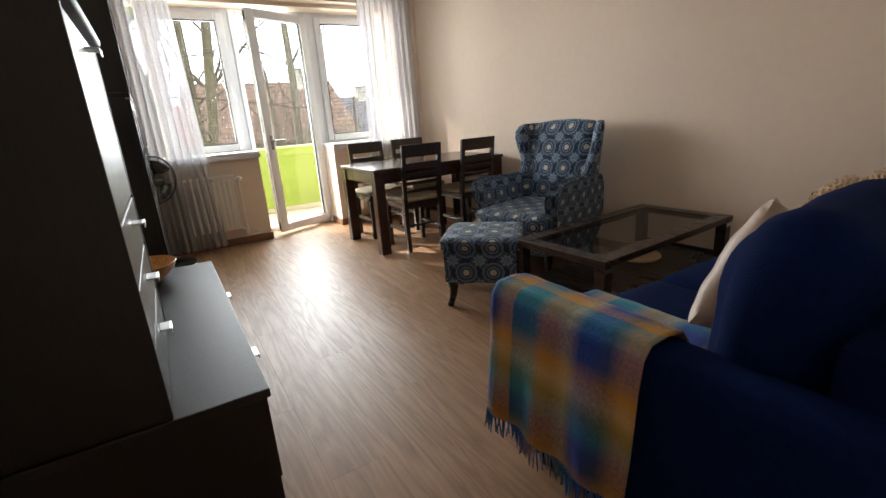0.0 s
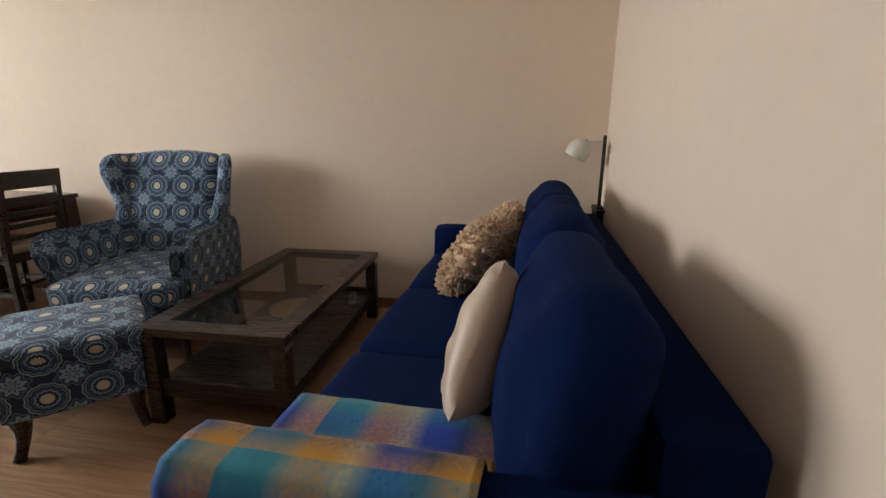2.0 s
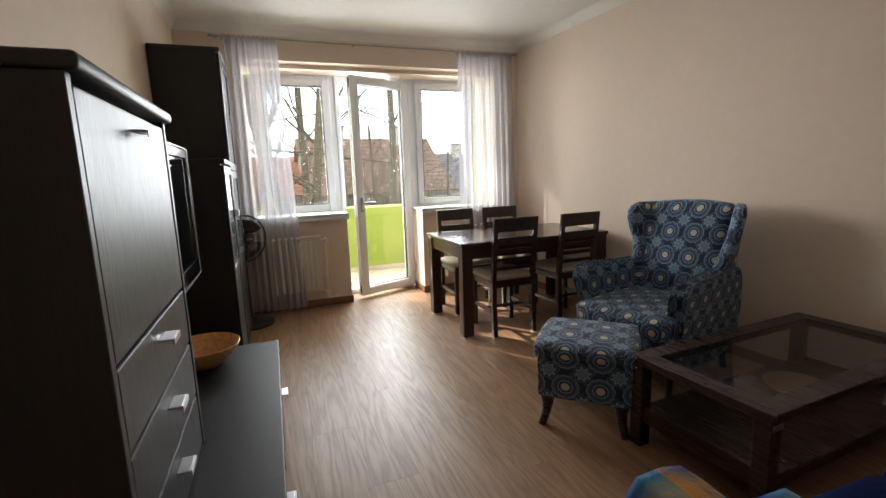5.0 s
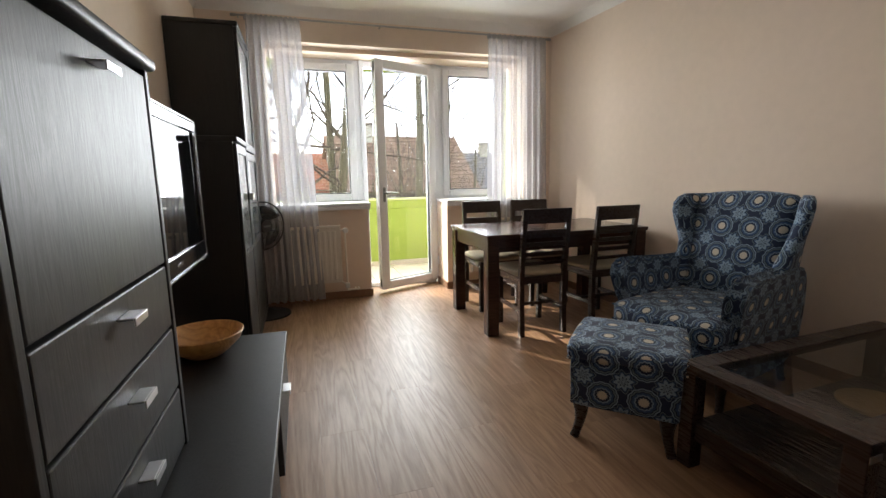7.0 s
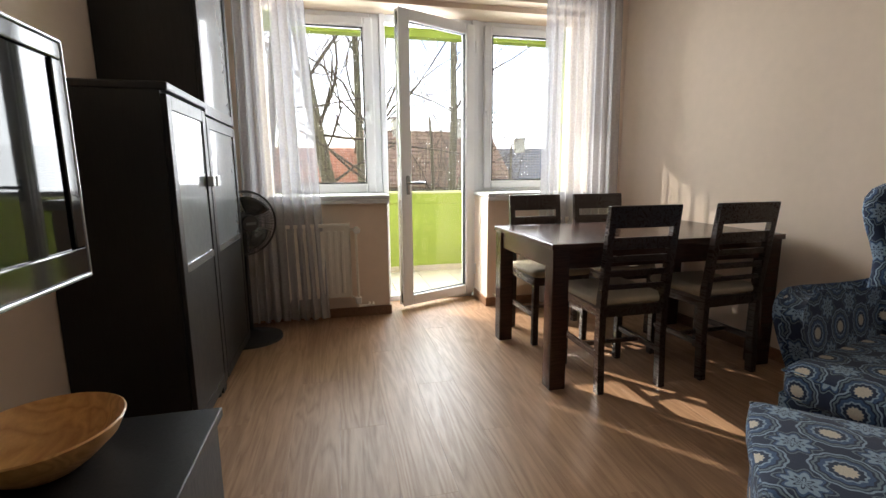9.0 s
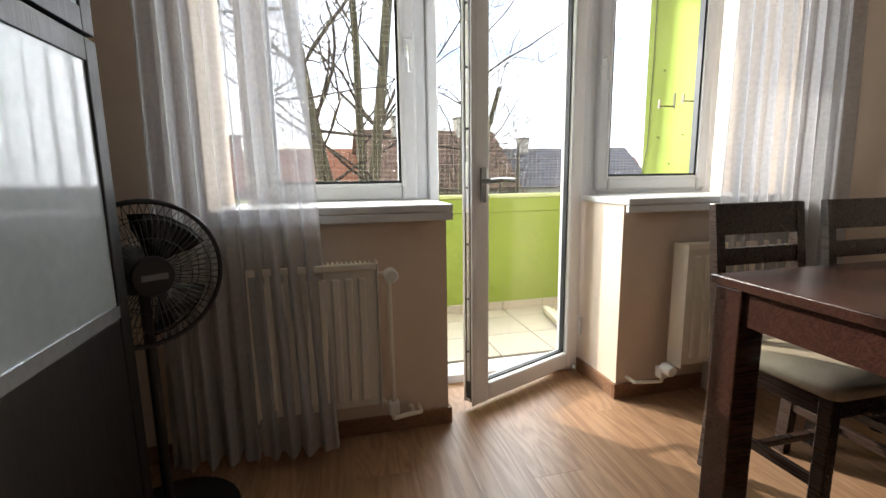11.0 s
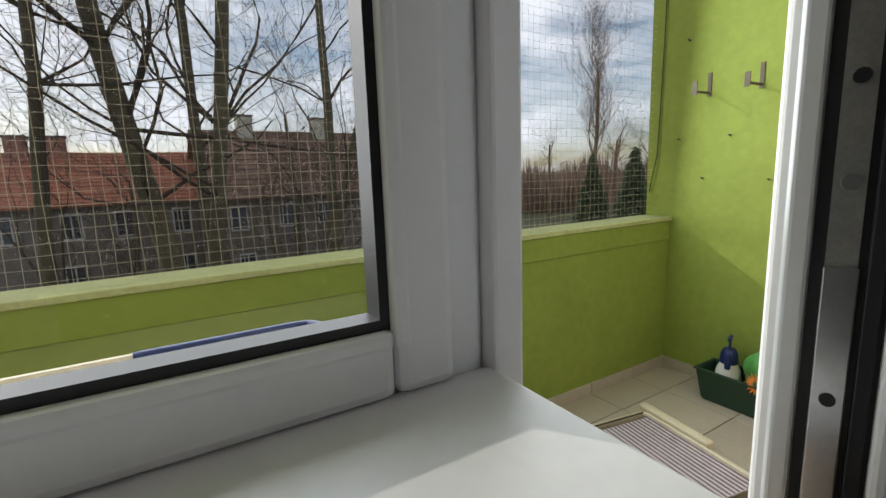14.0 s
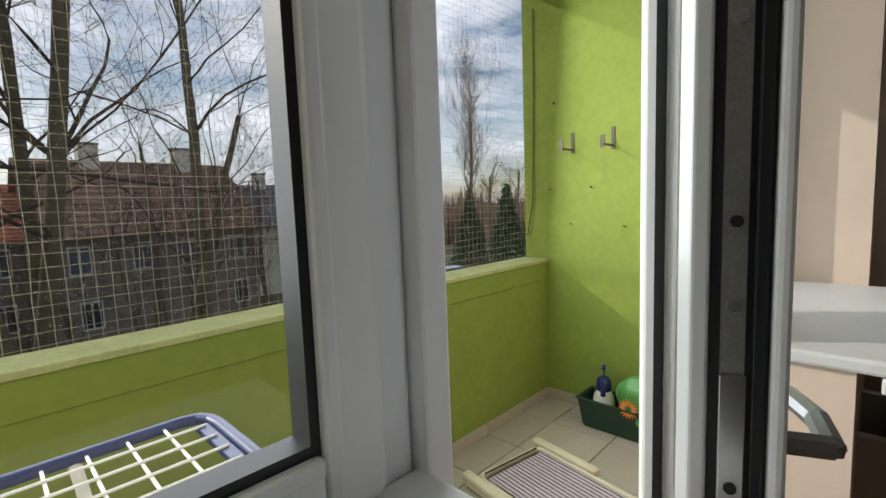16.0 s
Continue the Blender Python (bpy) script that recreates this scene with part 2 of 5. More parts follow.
def voile():
    """Sheer white curtain with a sparse woven fleck."""
    m = bpy.data.materials.new("sheer_voile")
    m.use_nodes = True
    t = m.node_tree
    t.nodes.clear()
    out = t.nodes.new("ShaderNodeOutputMaterial")
    tr = node(t, "ShaderNodeBsdfTransparent", Color=(0.97, 0.97, 0.98, 1))
    df = node(t, "ShaderNodeBsdfDiffuse", Color=(0.82, 0.81, 0.8, 1))
    tl = node(t, "ShaderNodeBsdfTranslucent", Color=(0.4, 0.4, 0.43, 1))
    m1, m2 = t.nodes.new("ShaderNodeMixShader"), t.nodes.new("ShaderNodeMixShader")
    m1.inputs[0].default_value = 0.5
    uv = t.nodes.new("ShaderNodeUVMap")
    nz = node(t, "ShaderNodeTexNoise", Scale=60.0, Detail=3.0)
    mr = node(t, "ShaderNodeMapRange")
    mr.inputs["To Min"].default_value, mr.inputs["To Max"].default_value = 0.5, 0.76
    t.links.new(uv.outputs[0], nz.inputs["Vector"])
    t.links.new(nz.outputs["Fac"], mr.inputs[0])
    t.links.new(mr.outputs[0], m2.inputs[0])
    t.links.new(df.outputs[0], m1.inputs[1])
    t.links.new(tl.outputs[0], m1.inputs[2])
    t.links.new(tr.outputs[0], m2.inputs[1])
    t.links.new(m1.outputs[0], m2.inputs[2])
    t.links.new(m2.outputs[0], out.inputs[0])
    return m


WALL = material("cream_wall_paint", (0.75, 0.615, 0.495), 0.75, vary=0.035, scale=2.0, bump=0.12, bump_scale=160)
CEIL = material("ceiling_paint", (0.8, 0.77, 0.72), 0.85, vary=0.03, scale=2.0, bump=0.08, bump_scale=120)
OAK = wood("oak_laminate", (0.23, 0.122, 0.064), (0.42, 0.25, 0.145), rough=0.43, bump=0.12, spread=0.06, rings=2.5)
SKIRT = wood("skirting_wood", (0.17, 0.085, 0.045), (0.28, 0.15, 0.085), rough=0.45, spread=0.02)
WENGE = wood("wenge_wood", (0.014, 0.008, 0.006), (0.04, 0.022, 0.016), rough=0.3, grain=(30, 2, 30), spread=0.1)
BLACKWOOD = wood("black_brown_foil", (0.0035, 0.0032, 0.0034), (0.009, 0.0084, 0.0086), rough=0.46, grain=(40, 40, 3), spread=0.05)
MAHOGANY = wood("dark_table_wood", (0.022, 0.009, 0.007), (0.06, 0.026, 0.018), rough=0.24, grain=(2, 30, 30), spread=0.08)
PVC = material("white_pvc", (0.8, 0.81, 0.83), 0.32, vary=0.03, scale=6, bump=0.03)
SILL = material("white_sill_laminate", (0.7, 0.71, 0.72), 0.45, vary=0.05, scale=5)
GASKET = material("black_rubber_gasket", (0.012, 0.013, 0.016), 0.5)
RADIATOR = material("radiator_enamel", (0.76, 0.71, 0.62), 0.4, vary=0.05, scale=5)
GREEN = material("lime_green_render", (0.215, 0.275, 0.045), 0.85, vary=0.12, scale=3, bump=0.35, bump_scale=140)
GREENCAP = material("parapet_cap_paint", (0.4, 0.43, 0.2), 0.8, vary=0.25, scale=9, bump=0.3)
TILE = material("beige_floor_tile", (0.42, 0.37, 0.31), 0.4, vary=0.1, scale=7, spread=0.06)
GROUT = material("grey_grout", (0.09, 0.08, 0.07), 0.9)
CHROME = material("brushed_steel", (0.62, 0.62, 0.63), 0.3, metal=1.0, vary=0.08, scale=30)
RUST = material("rusted_steel", (0.1, 0.08, 0.055), 0.7, vary=0.35, scale=40)
HOOKSTEEL = material("galvanised_steel", (0.4, 0.4, 0.38), 0.45, metal=0.9, vary=0.2, scale=40)
VELVET = material("navy_velvet", (0.002, 0.0105, 0.056), 0.9, vary=0.3, scale=6, bump=0.25, bump_scale=220)
BLUE_DARK = material("navy_velvet_frame", (0.0018, 0.007, 0.04), 0.9, vary=0.25, scale=6, bump=0.2, bump_scale=220)
for _m in (VELVET, BLUE_DARK):
    _m.node_tree.nodes["Principled BSDF"].inputs["Specular IOR Level"].default_value = 0.08
SATIN = material("champagne_satin", (0.52, 0.39, 0.29), 0.45, vary=0.12, scale=7, bump=0.6, bump_scale=16, sheen=0.3)
SHAG = material("beige_shag", (0.62, 0.45, 0.3), 0.95, vary=0.3, scale=25)
SEATPAD = material("beige_seat_fabric", (0.42, 0.35, 0.25), 0.9, vary=0.12, scale=20, bump=0.3, bump_scale=300)
FABRIC = medallions()
CHECK = plaid()
CLEAR = glass("window_glass")
SMOKE = glass("smoked_table_glass", (0.8, 0.8, 0.78))
FROST = material("grey_door_glass", (0.28, 0.31, 0.33), 0.12, vary=0.1, scale=4, coat=0.6)
VOILE = voile()
SCREEN = material("tv_screen", (0.006, 0.007, 0.008), 0.03, vary=0.02)
SCREEN.node_tree.nodes["Principled BSDF"].inputs["Specular IOR Level"].default_value = 0.2
GLOSSBLACK = material("gloss_black_plastic", (0.008, 0.009, 0.011), 0.08, vary=0.03)
SILVER = material("silver_plastic", (0.4, 0.42, 0.43), 0.2, metal=0.6)
MATBLACK = material("black_plastic", (0.012, 0.012, 0.013), 0.45)
BOWLWOOD = wood("turned_alder", (0.5, 0.22, 0.06), (0.78, 0.44, 0.16), rough=0.35, grain=(9, 2, 9), spread=0)
PALEWOOD = wood("pale_wood", (0.42, 0.29, 0.16), (0.62, 0.47, 0.28), rough=0.5, spread=0)
MILK = material("opal_glass", (0.6, 0.6, 0.52), 0.25, vary=0.08, scale=12)
WHITEPLASTIC = material("white_plastic", (0.75, 0.74, 0.7), 0.4, vary=0.06)
BLUEPLASTIC = material("dark_blue_plastic", (0.008, 0.02, 0.1), 0.35)
POTGREEN = material("dark_green_plastic", (0.012, 0.04, 0.022), 0.5)
BAGGREEN = material("green_plastic_bag", (0.1, 0.32, 0.08), 0.35, vary=0.3, scale=14)
PETAL = material("orange_print", (0.75, 0.24, 0.04), 0.5, vary=0.25, scale=30)
STRIPE = material("striped_canvas", (0.5, 0.45, 0.48), 0.9, vary=0.2, scale=30)
STRIPEDARK = material("dark_canvas_stripe", (0.12, 0.09, 0.12), 0.9)
CREAMPAINT = material("cream_painted_tube", (0.62, 0.55, 0.42), 0.45, vary=0.15, scale=12)
WIRE = material("net_cord", (0.55, 0.5, 0.4), 0.8)
BARK = material("mossy_bark", (0.085, 0.075, 0.045), 0.95, vary=0.5, scale=3, bump=0.6, bump_scale=30)
TWIG = material("twig_bark", (0.055, 0.042, 0.032), 0.95, vary=0.3, scale=3)
ROOFRED = material("red_roof_tile", (0.34, 0.13, 0.075), 0.85, vary=0.3, scale=1.5, bump=0.4, bump_scale=9)
ROOFBROWN = material("brown_roof_tile", (0.2, 0.12, 0.085), 0.85, vary=0.3, scale=1.5, bump=0.4, bump_scale=9)
ROOFGREY = material("slate_roof", (0.12, 0.12, 0.14), 0.8, vary=0.25, scale=1.5)
PLASTER = material("grey_plaster", (0.14, 0.12, 0.1), 0.9, vary=0.3, scale=0.6)
PLASTERPALE = material("pale_plaster", (0.42, 0.4, 0.33), 0.9, vary=0.15, scale=0.6)
BRICK = material("chimney_brick", (0.3, 0.14, 0.1), 0.9, vary=0.3, scale=4)
WINDOWFRAME = material("aged_window_paint", (0.36, 0.36, 0.35), 0.6, vary=0.2, scale=2)
DARKPANE = material("dark_window_pane", (0.03, 0.035, 0.045), 0.15)
GRASS = material("winter_grass", (0.085, 0.085, 0.04), 0.95, vary=0.4, scale=0.4)
ASPHALT = material("asphalt", (0.06, 0.06, 0.062), 0.9, vary=0.2, scale=0.8)
SPRUCE = material("spruce_needles", (0.035, 0.06, 0.028), 0.8, vary=0.4, scale=3)
HAZEWOOD = material("far_bare_woods", (0.17, 0.115, 0.085), 0.95, vary=0.4, scale=0.3)
CARPAINT = material("silver_car_paint", (0.45, 0.5, 0.56), 0.25, metal=0.4)
FACADE = material("facade_render", (0.5, 0.47, 0.4), 0.85, vary=0.08, scale=2)


# ---- mesh helpers ----
def box(bm, x0, x1, y0, y1, z0, z1, bevel=0.0, seg=2):
    made = bmesh.ops.create_cube(bm, size=1, matrix=Matrix.Translation(((x0 + x1) / 2, (y0 + y1) / 2, (z0 + z1) / 2)) @ Matrix.Diagonal((abs(x1 - x0), abs(y1 - y0), abs(z1 - z0), 1)))
    if bevel:
        edges = list({e for v in made["verts"] for e in v.link_edges})
        bmesh.ops.bevel(bm, geom=edges, offset=bevel, segments=seg, affect="EDGES", profile=0.5)


def boxbm(*a, **k):
    bm = bmesh.new()
    box(bm, *a, **k)
    return bm


def rod(bm, a, b, r, n=10, r2=None):
    a, b = Vector(a), Vector(b)
    d = b - a
    m = Matrix.Translation((a + b) / 2) @ d.to_track_quat("Z", "Y").to_matrix().to_4x4()
    bmesh.ops.create_cone(bm, cap_ends=True, segments=n, radius1=r, radius2=r if r2 is None else r2, depth=d.length, matrix=m)


def rods(pairs, r, n=10):
    bm = bmesh.new()
    for a, b in pairs:
        rod(bm, a, b, r, n)
    return bm


def lathe(profile, n=32, close=False):
    """Turns (radius, height) pairs round z."""
    bm = bmesh.new()
    rings = [[bm.verts.new((r * math.cos(2 * math.pi * i / n), r * math.sin(2 * math.pi * i / n), z)) for i in range(n)] for r, z in profile]
    for p, q in zip(rings, rings[1:]):
        for i in range(n):
            bm.faces.new((p[i], p[(i + 1) % n], q[(i + 1) % n], q[i]))
    if close:
        bm.faces.new(rings[0][::-1])
        bm.faces.new(rings[-1])
    return bm


def prism(points, y0, y1):
    """A side outline of (x, z) points pushed along y."""
    bm = bmesh.new()
    a = [bm.verts.new((x, y0, z)) for x, z in points]
    b = [bm.verts.new((x, y1, z)) for x, z in points]
    bm.faces.new(a)
    bm.faces.new(b[::-1])
    for i in range(len(points)):
        j = (i + 1) % len(points)
        bm.faces.new((a[j], a[i], b[i], b[j]))
    bmesh.ops.recalc_face_normals(bm, faces=bm.faces)
    return bm


def sweep(points, r, n=8):
    """A bent tube through points."""
    bm = bmesh.new()
    for a, b in zip(points, points[1:]):
        rod(bm, a, b, r, n)
    for p in points[1:-1]:
        bmesh.ops.create_icosphere(bm, subdivisions=1, radius=r, matrix=Matrix.Translation(p))
    return bm


def cushion(x0, x1, y0, y1, z0, z1, r=0.05, puff=0.02, wrinkle=0.004, seed=0):
    """A padded block with rounded edges, domed faces and faint creases."""
    bm = bmesh.new()
    n = 14
    bmesh.ops.create_cube(bm, size=2)
    bmesh.ops.subdivide_edges(bm, edges=bm.edges, cuts=n, use_grid_fill=True)
    h = Vector(((x1 - x0) / 2, (y1 - y0) / 2, (z1 - z0) / 2))
    c = Vector(((x1 + x0) / 2, (y1 + y0) / 2, (z1 + z0) / 2))
    for v in bm.verts:
        q = v.co.copy()
        p = Vector((q.x * h.x, q.y * h.y, q.z * h.z))
        inner = Vector([max(-(h[i] - r), min(h[i] - r, p[i])) for i in range(3)])
        d = p - inner
        p = inner + (d.normalized() * r if d.length > 1e-6 else d)
        fx, fy, fz = 1 - q.x * q.x, 1 - q.y * q.y, 1 - q.z * q.z
        p += Vector((q.x * abs(q.x) ** 3 * fy * fz, q.y * abs(q.y) ** 3 * fx * fz, q.z * abs(q.z) ** 3 * fx * fy)) * puff
        w = noise.noise(Vector((p.x * 5 + seed, p.y * 5, p.z * 9)))
        p += d.normalized() * w * wrinkle if d.length > 1e-6 else Vector()
        v.co = c + p
    return bm


def finish(bm, smooth):
    bm.normal_update()
    layer = bm.loops.layers.uv.verify()
    for f in bm.faces:
        n = f.normal
        k = max(range(3), key=lambda i: abs(n[i]))
        for lp in f.loops:
            co = lp.vert.co
            lp[layer].uv = ((co.y, co.z), (co.x, co.z), (co.x, co.y))[k]
        f.smooth = smooth


def mesh_of(name, bm, mat, smooth=False):
    finish(bm, smooth)
    me = bpy.data.meshes.new(name)
    bm.to_mesh(me)
    bm.free()
    me.materials.append(mat)
    if smooth:
        me.set_sharp_from_angle(angle=radians(40))
    return me


def part(name, bm, mat, parent=None, label="", smooth=False):
    ob = new(name, mesh_of(name, bm, mat, smooth))
    ob.parent = parent
    if label:
        tagged(ob, label)
    return ob


def thing(name, label, category, m=None, group=""):
    ob = new(name)
    ob.empty_display_size = 0.1
    ob.matrix_basis = m or Matrix()
    return tagged(ob, label, category, group)


def solid(name, bm, mat, label="", category="", group="", kind="", smooth=False, m=None):
    ob = new(name, mesh_of(name, bm, mat, smooth))
    if m:
        ob.matrix_basis = m
    return tagged(ob, label, category, group, kind)


# ---- the room ----
YW, YG, YO = 5.86, 6.21, 6.30       # inner face of the window wall, inner face of the glazing, outer face
XL, YB, ZC = 0.70, 1.00, 2.575
solid("subfloor", boxbm(0.3, 4.8, 0.2, 6.3, -0.2, -0.012), GROUT, "concrete slab under the laminate", "floor", kind="structure")
solid("wall_west", boxbm(XL - 0.2, XL, YB - 0.6, YO, -0.02, ZC + 0.1), WALL, "plain cream painted wall behind the cabinets", "wall", kind="structure")
solid("wall_north", boxbm(1.72, 4.7, YB - 0.2, YB, -0.02, ZC + 0.1), WALL, "plain cream painted wall behind the sofa", "wall", kind="structure")
solid("wall_entry", boxbm(XL - 0.2, 1.72, YB - 0.85, YB - 0.65, -0.02, ZC + 0.1), WALL, "plain cream painted wall by the entrance", "wall", kind="structure")
solid("wall_return", boxbm(1.72, 1.9, YB - 0.85, YB - 0.2, -0.02, ZC + 0.1), WALL, "short cream painted wall return", "wall", kind="structure")
EAST = Matrix.Translation((3.955, YW, 0)) @ Matrix.Rotation(radians(3.9), 4, "Z")
solid("wall_east", boxbm(0, 0.2, -5.2, 0.5, -0.02, ZC + 0.1), WALL, "long plain cream painted wall behind the armchair", "wall", kind="structure", m=EAST)
solid("ceiling", boxbm(XL - 0.2, 4.7, 0.1, YO, ZC, ZC + 0.15), CEIL, "flat off-white painted ceiling", "ceiling", kind="structure")


def cove():
    return prism([(0, 0), (0.07, 0), (0.05, -0.012), (0.025, -0.03), (0.012, -0.055), (0, -0.07)], 0, 1)


def cove_run(m, length):
    bm = cove()
    bmesh.ops.scale(bm, vec=(1, length, 1), verts=bm.verts)
    return solid("trim_cove", bm, CEIL, "off-white rounded ceiling cove", "trim", kind="structure", m=m, smooth=True)


cove_run(pose(XL, YB - 0.6, ZC - 0.001), 5.5)
cove_run(pose(XL, YW, ZC - 0.001, 0, 0, -90), 3.4)
cove_run(EAST @ pose(0, 0, ZC - 0.001, 0, 0, 180), 5.2)
cove_run(pose(4.5, YB, ZC - 0.001, 0, 0, 90), 2.8)

# the window wall: breast walls under the windows, piers at both sides, lintel above
NX0, NX1, NTOP = 1.2, 3.66, 2.30
DX0, DX1, SZ = 2.035, 2.815, 0.875
solid("wall_south_pier", boxbm(XL, NX0, YW, YO, 0, ZC), WALL, "cream wall beside the window niche", "wall", kind="structure")
solid("wall_south_pier", boxbm(NX1, 4.2, YW, YO, 0, ZC), WALL, "cream wall beside the window niche", "wall", kind="structure")
solid("wall_south_lintel", boxbm(NX0, NX1, YW, YO, NTOP, ZC), WALL, "cream lintel above the windows", "wall", kind="structure")
solid("wall_south_breast", boxbm(NX0, DX0, YW, YO, 0, SZ), WALL, "cream wall under the window with a radiator", "wall", kind="structure")
solid("wall_south_breast", boxbm(DX1, NX1, YW, YG + 0.024, 0, SZ), WALL, "cream sunlit wall under the window", "wall", kind="structure")
solid("lintel_beam", boxbm(NX0, NX1, 5.98, YO, 2.262, NTOP - 0.001), WALL, "narrow ledge above the window frames", "wall", kind="structure")


def skirting(m, length, h=0.07):
    bm = boxbm(0, length, -0.014, 0, 0, h, bevel=0.004)
    return solid("baseboard", bm, SKIRT, "brown wooden skirting board", "baseboard", kind="structure", m=m)


skirting(pose(XL, YW, 0), DX0 - XL + 0.014)
skirting(pose(DX1 - 0.014, YW, 0), 1.14)
skirting(pose(DX0, YW, 0, 0, 0, 90), 0.32)
skirting(pose(DX1, YG - 0.03, 0, 0, 0, -90), 0.32)
skirting(EAST @ pose(0, 0, 0, 0, 0, -90), 4.95)
skirting(pose(4.3, YB, 0, 0, 0, 180), 2.58)
skirting(pose(XL, YB - 0.6, 0, 0, 0, 90), 5.4)


# ---- windows and balcony door ----
def ring(x0, x1, z0, z1, w, y0, y1, bevel=0.006):
    """A rectangular frame of four mitred bars."""
    bm = bmesh.new()
    box(bm, x0, x0 + w, y0, y1, z0, z1, bevel)
    box(bm, x1 - w, x1, y0, y1, z0, z1, bevel)
    box(bm, x0 + w, x1 - w, y0 + 0.0005, y1 - 0.0005, z0, z0 + w, bevel)
    box(bm, x0 + w, x1 - w, y0 + 0.0005, y1 - 0.0005, z1 - w, z1, bevel)
    return bm


def pull(parent, x, y, z, drop, side=0):
    """A white window handle: rose, neck and lever."""
    h = part("handle", boxbm(x - 0.014, x + 0.014, y - 0.012, y, z - 0.035, z + 0.035, bevel=0.005), PVC, parent, "handle in satin white")
    part("neck", rods([((x, y, z), (x, y - 0.04, z))], 0.009), PVC, h)
    part("lever", sweep([(x, y - 0.04, z), (x + side * 0.02, y - 0.05, z + (-0.03 if drop else 0)), (x + side * 0.04, y - 0.052, z - drop)], 0.009), PVC, h, smooth=True)
    return h


def fixed_window(name, x0, x1, z0, z1, handle_x, label, inset, width, drop, depth):
    w = thing(name, label, "window")
    w["kind"] = "structure"
    part("outer_frame", ring(x0, x1, z0, z1, inset + 0.018, YG + 0.015, YG + depth), PVC, w)
    xa, xb, za, zb = x0 + inset, x1 - inset, z0 + drop, z1 - 0.032
    s = part("sash", ring(xa, xb, za, zb, width, YG - 0.004, YG + min(depth, 0.05), 0.012), PVC, w)
    part("bead", ring(xa + width - 0.018, xb - width + 0.018, za + width - 0.018, zb - width + 0.018, 0.02, YG - 0.007, YG + 0.012, 0.006), PVC, s, "narrow glazing bead")
    part("gasket", ring(xa + width, xb - width, za + width, zb - width, 0.013, YG + 0.006, YG + 0.04, 0), GASKET, s, "black rubber glazing seal")
    pane = part("pane", boxbm(xa + width + 0.004, xb - width - 0.004, YG + 0.024, YG + 0.028, za + width + 0.004, zb - width - 0.004), CLEAR, s, "clear window glass")
    pane.visible_shadow = False
    pull(s, handle_x, YG - 0.004, z0 + 0.66, 0.11, 0.1)
    return w


fixed_window("window_1", 1.265, 2.044, 0.893, 2.262, 1.957, "white plastic window over the radiator, closed", 0.05, 0.072, 0.012, 0.085)
fixed_window("window_2", 2.846, 3.6, 0.893, 2.262, 2.905, "white plastic window beside the balcony door, closed", 0.045, 0.068, 0.03, 0.05)
post = thing("door_frame", "white plastic balcony door frame with wide posts", "door frame")
post["kind"] = "structure"
part("jamb", boxbm(2.045, 2.089, YG - 0.008, YG + 0.09, 0.03, 2.262, bevel=0.005), PVC, post)
part("jamb", boxbm(2.79, 2.845, YG - 0.002, YG + 0.026, 0.03, 2.262, bevel=0.005), PVC, post)
part("head", boxbm(2.0895, 2.7895, YG + 0.007, YG + 0.088, 2.2, 2.262, bevel=0.006), PVC, post)
part("threshold", boxbm(2.036, 2.789, YG - 0.02, YG + 0.12, 0.0, 0.045, bevel=0.006), PVC, post)
part("catch", boxbm(2.0892, 2.097, YG + 0.02, YG + 0.045, 1.24, 1.36, bevel=0.002), MATBLACK, post, "black door catch")

LEAF = Matrix.Translation((2.785, 6.205, 0)) @ Matrix.Rotation(math.atan2(5.925 - 6.205, 2.15 - 2.785), 4, "Z")
door = thing("balcony_door", "white glazed balcony door standing ajar into the room", "door", LEAF)
door["kind"] = "structure"
L, Z0, Z1 = 0.697, 0.035, 2.215
part("leaf_frame", ring(0, L, Z0, Z1, 0.08, -0.035, 0.035, 0.008), PVC, door)
part("gasket", ring(0.078, L - 0.078, Z0 + 0.078, Z1 - 0.078, 0.008, -0.012, 0.012, 0), GASKET, door, "black rubber glazing seal")
pane = part("pane", boxbm(0.084, L - 0.084, -0.002, 0.002, Z0 + 0.084, Z1 - 0.084), CLEAR, door, "clear door glass")
pane.visible_shadow = False
part("edge_channel", boxbm(L + 0.0005, L + 0.002, -0.02, 0.024, Z0 + 0.02, Z1 - 0.02), GASKET, door, "dark groove in the door's edge")
part("lock_strip", boxbm(L + 0.0022, L + 0.0045, -0.012, 0.006, Z0 + 0.1, Z1 - 0.1), HOOKSTEEL, door, "steel espagnolette strip")
part("lock_box", boxbm(L + 0.0046, L + 0.0075, -0.013, 0.007, 0.86, 1.06, bevel=0.001), CHROME, door, "bright lock plate")
part("seal", boxbm(L + 0.0022, L + 0.008, 0.011, 0.02, Z0 + 0.01, Z1 - 0.01, bevel=0.001), GASKET, door, "black door seal")
part("rebate", boxbm(L - 0.002, L + 0.014, 0.024, 0.036, Z0, Z1, bevel=0.004), PVC, door)
part("outer_flange", boxbm(L - 0.001, L + 0.006, -0.036, -0.021, Z0, Z1, bevel=0.003), PVC, door)
for i in range(9):
    z = 0.2 + i * 0.23
    part("screw", rods([((L + 0.0045, -0.003, z), (L + 0.0065, -0.003, z))], 0.0055), CHROME, door)
    part("roller", rods([((L + 0.0045, -0.003, z + 0.07), (L + 0.0095, -0.003, z + 0.07))], 0.005), GASKET, door)
hd = part("handle", boxbm(L - 0.055, L - 0.027, 0.035, 0.047, 0.9, 1.04, bevel=0.005), SILVER, door, "grey lever handle")
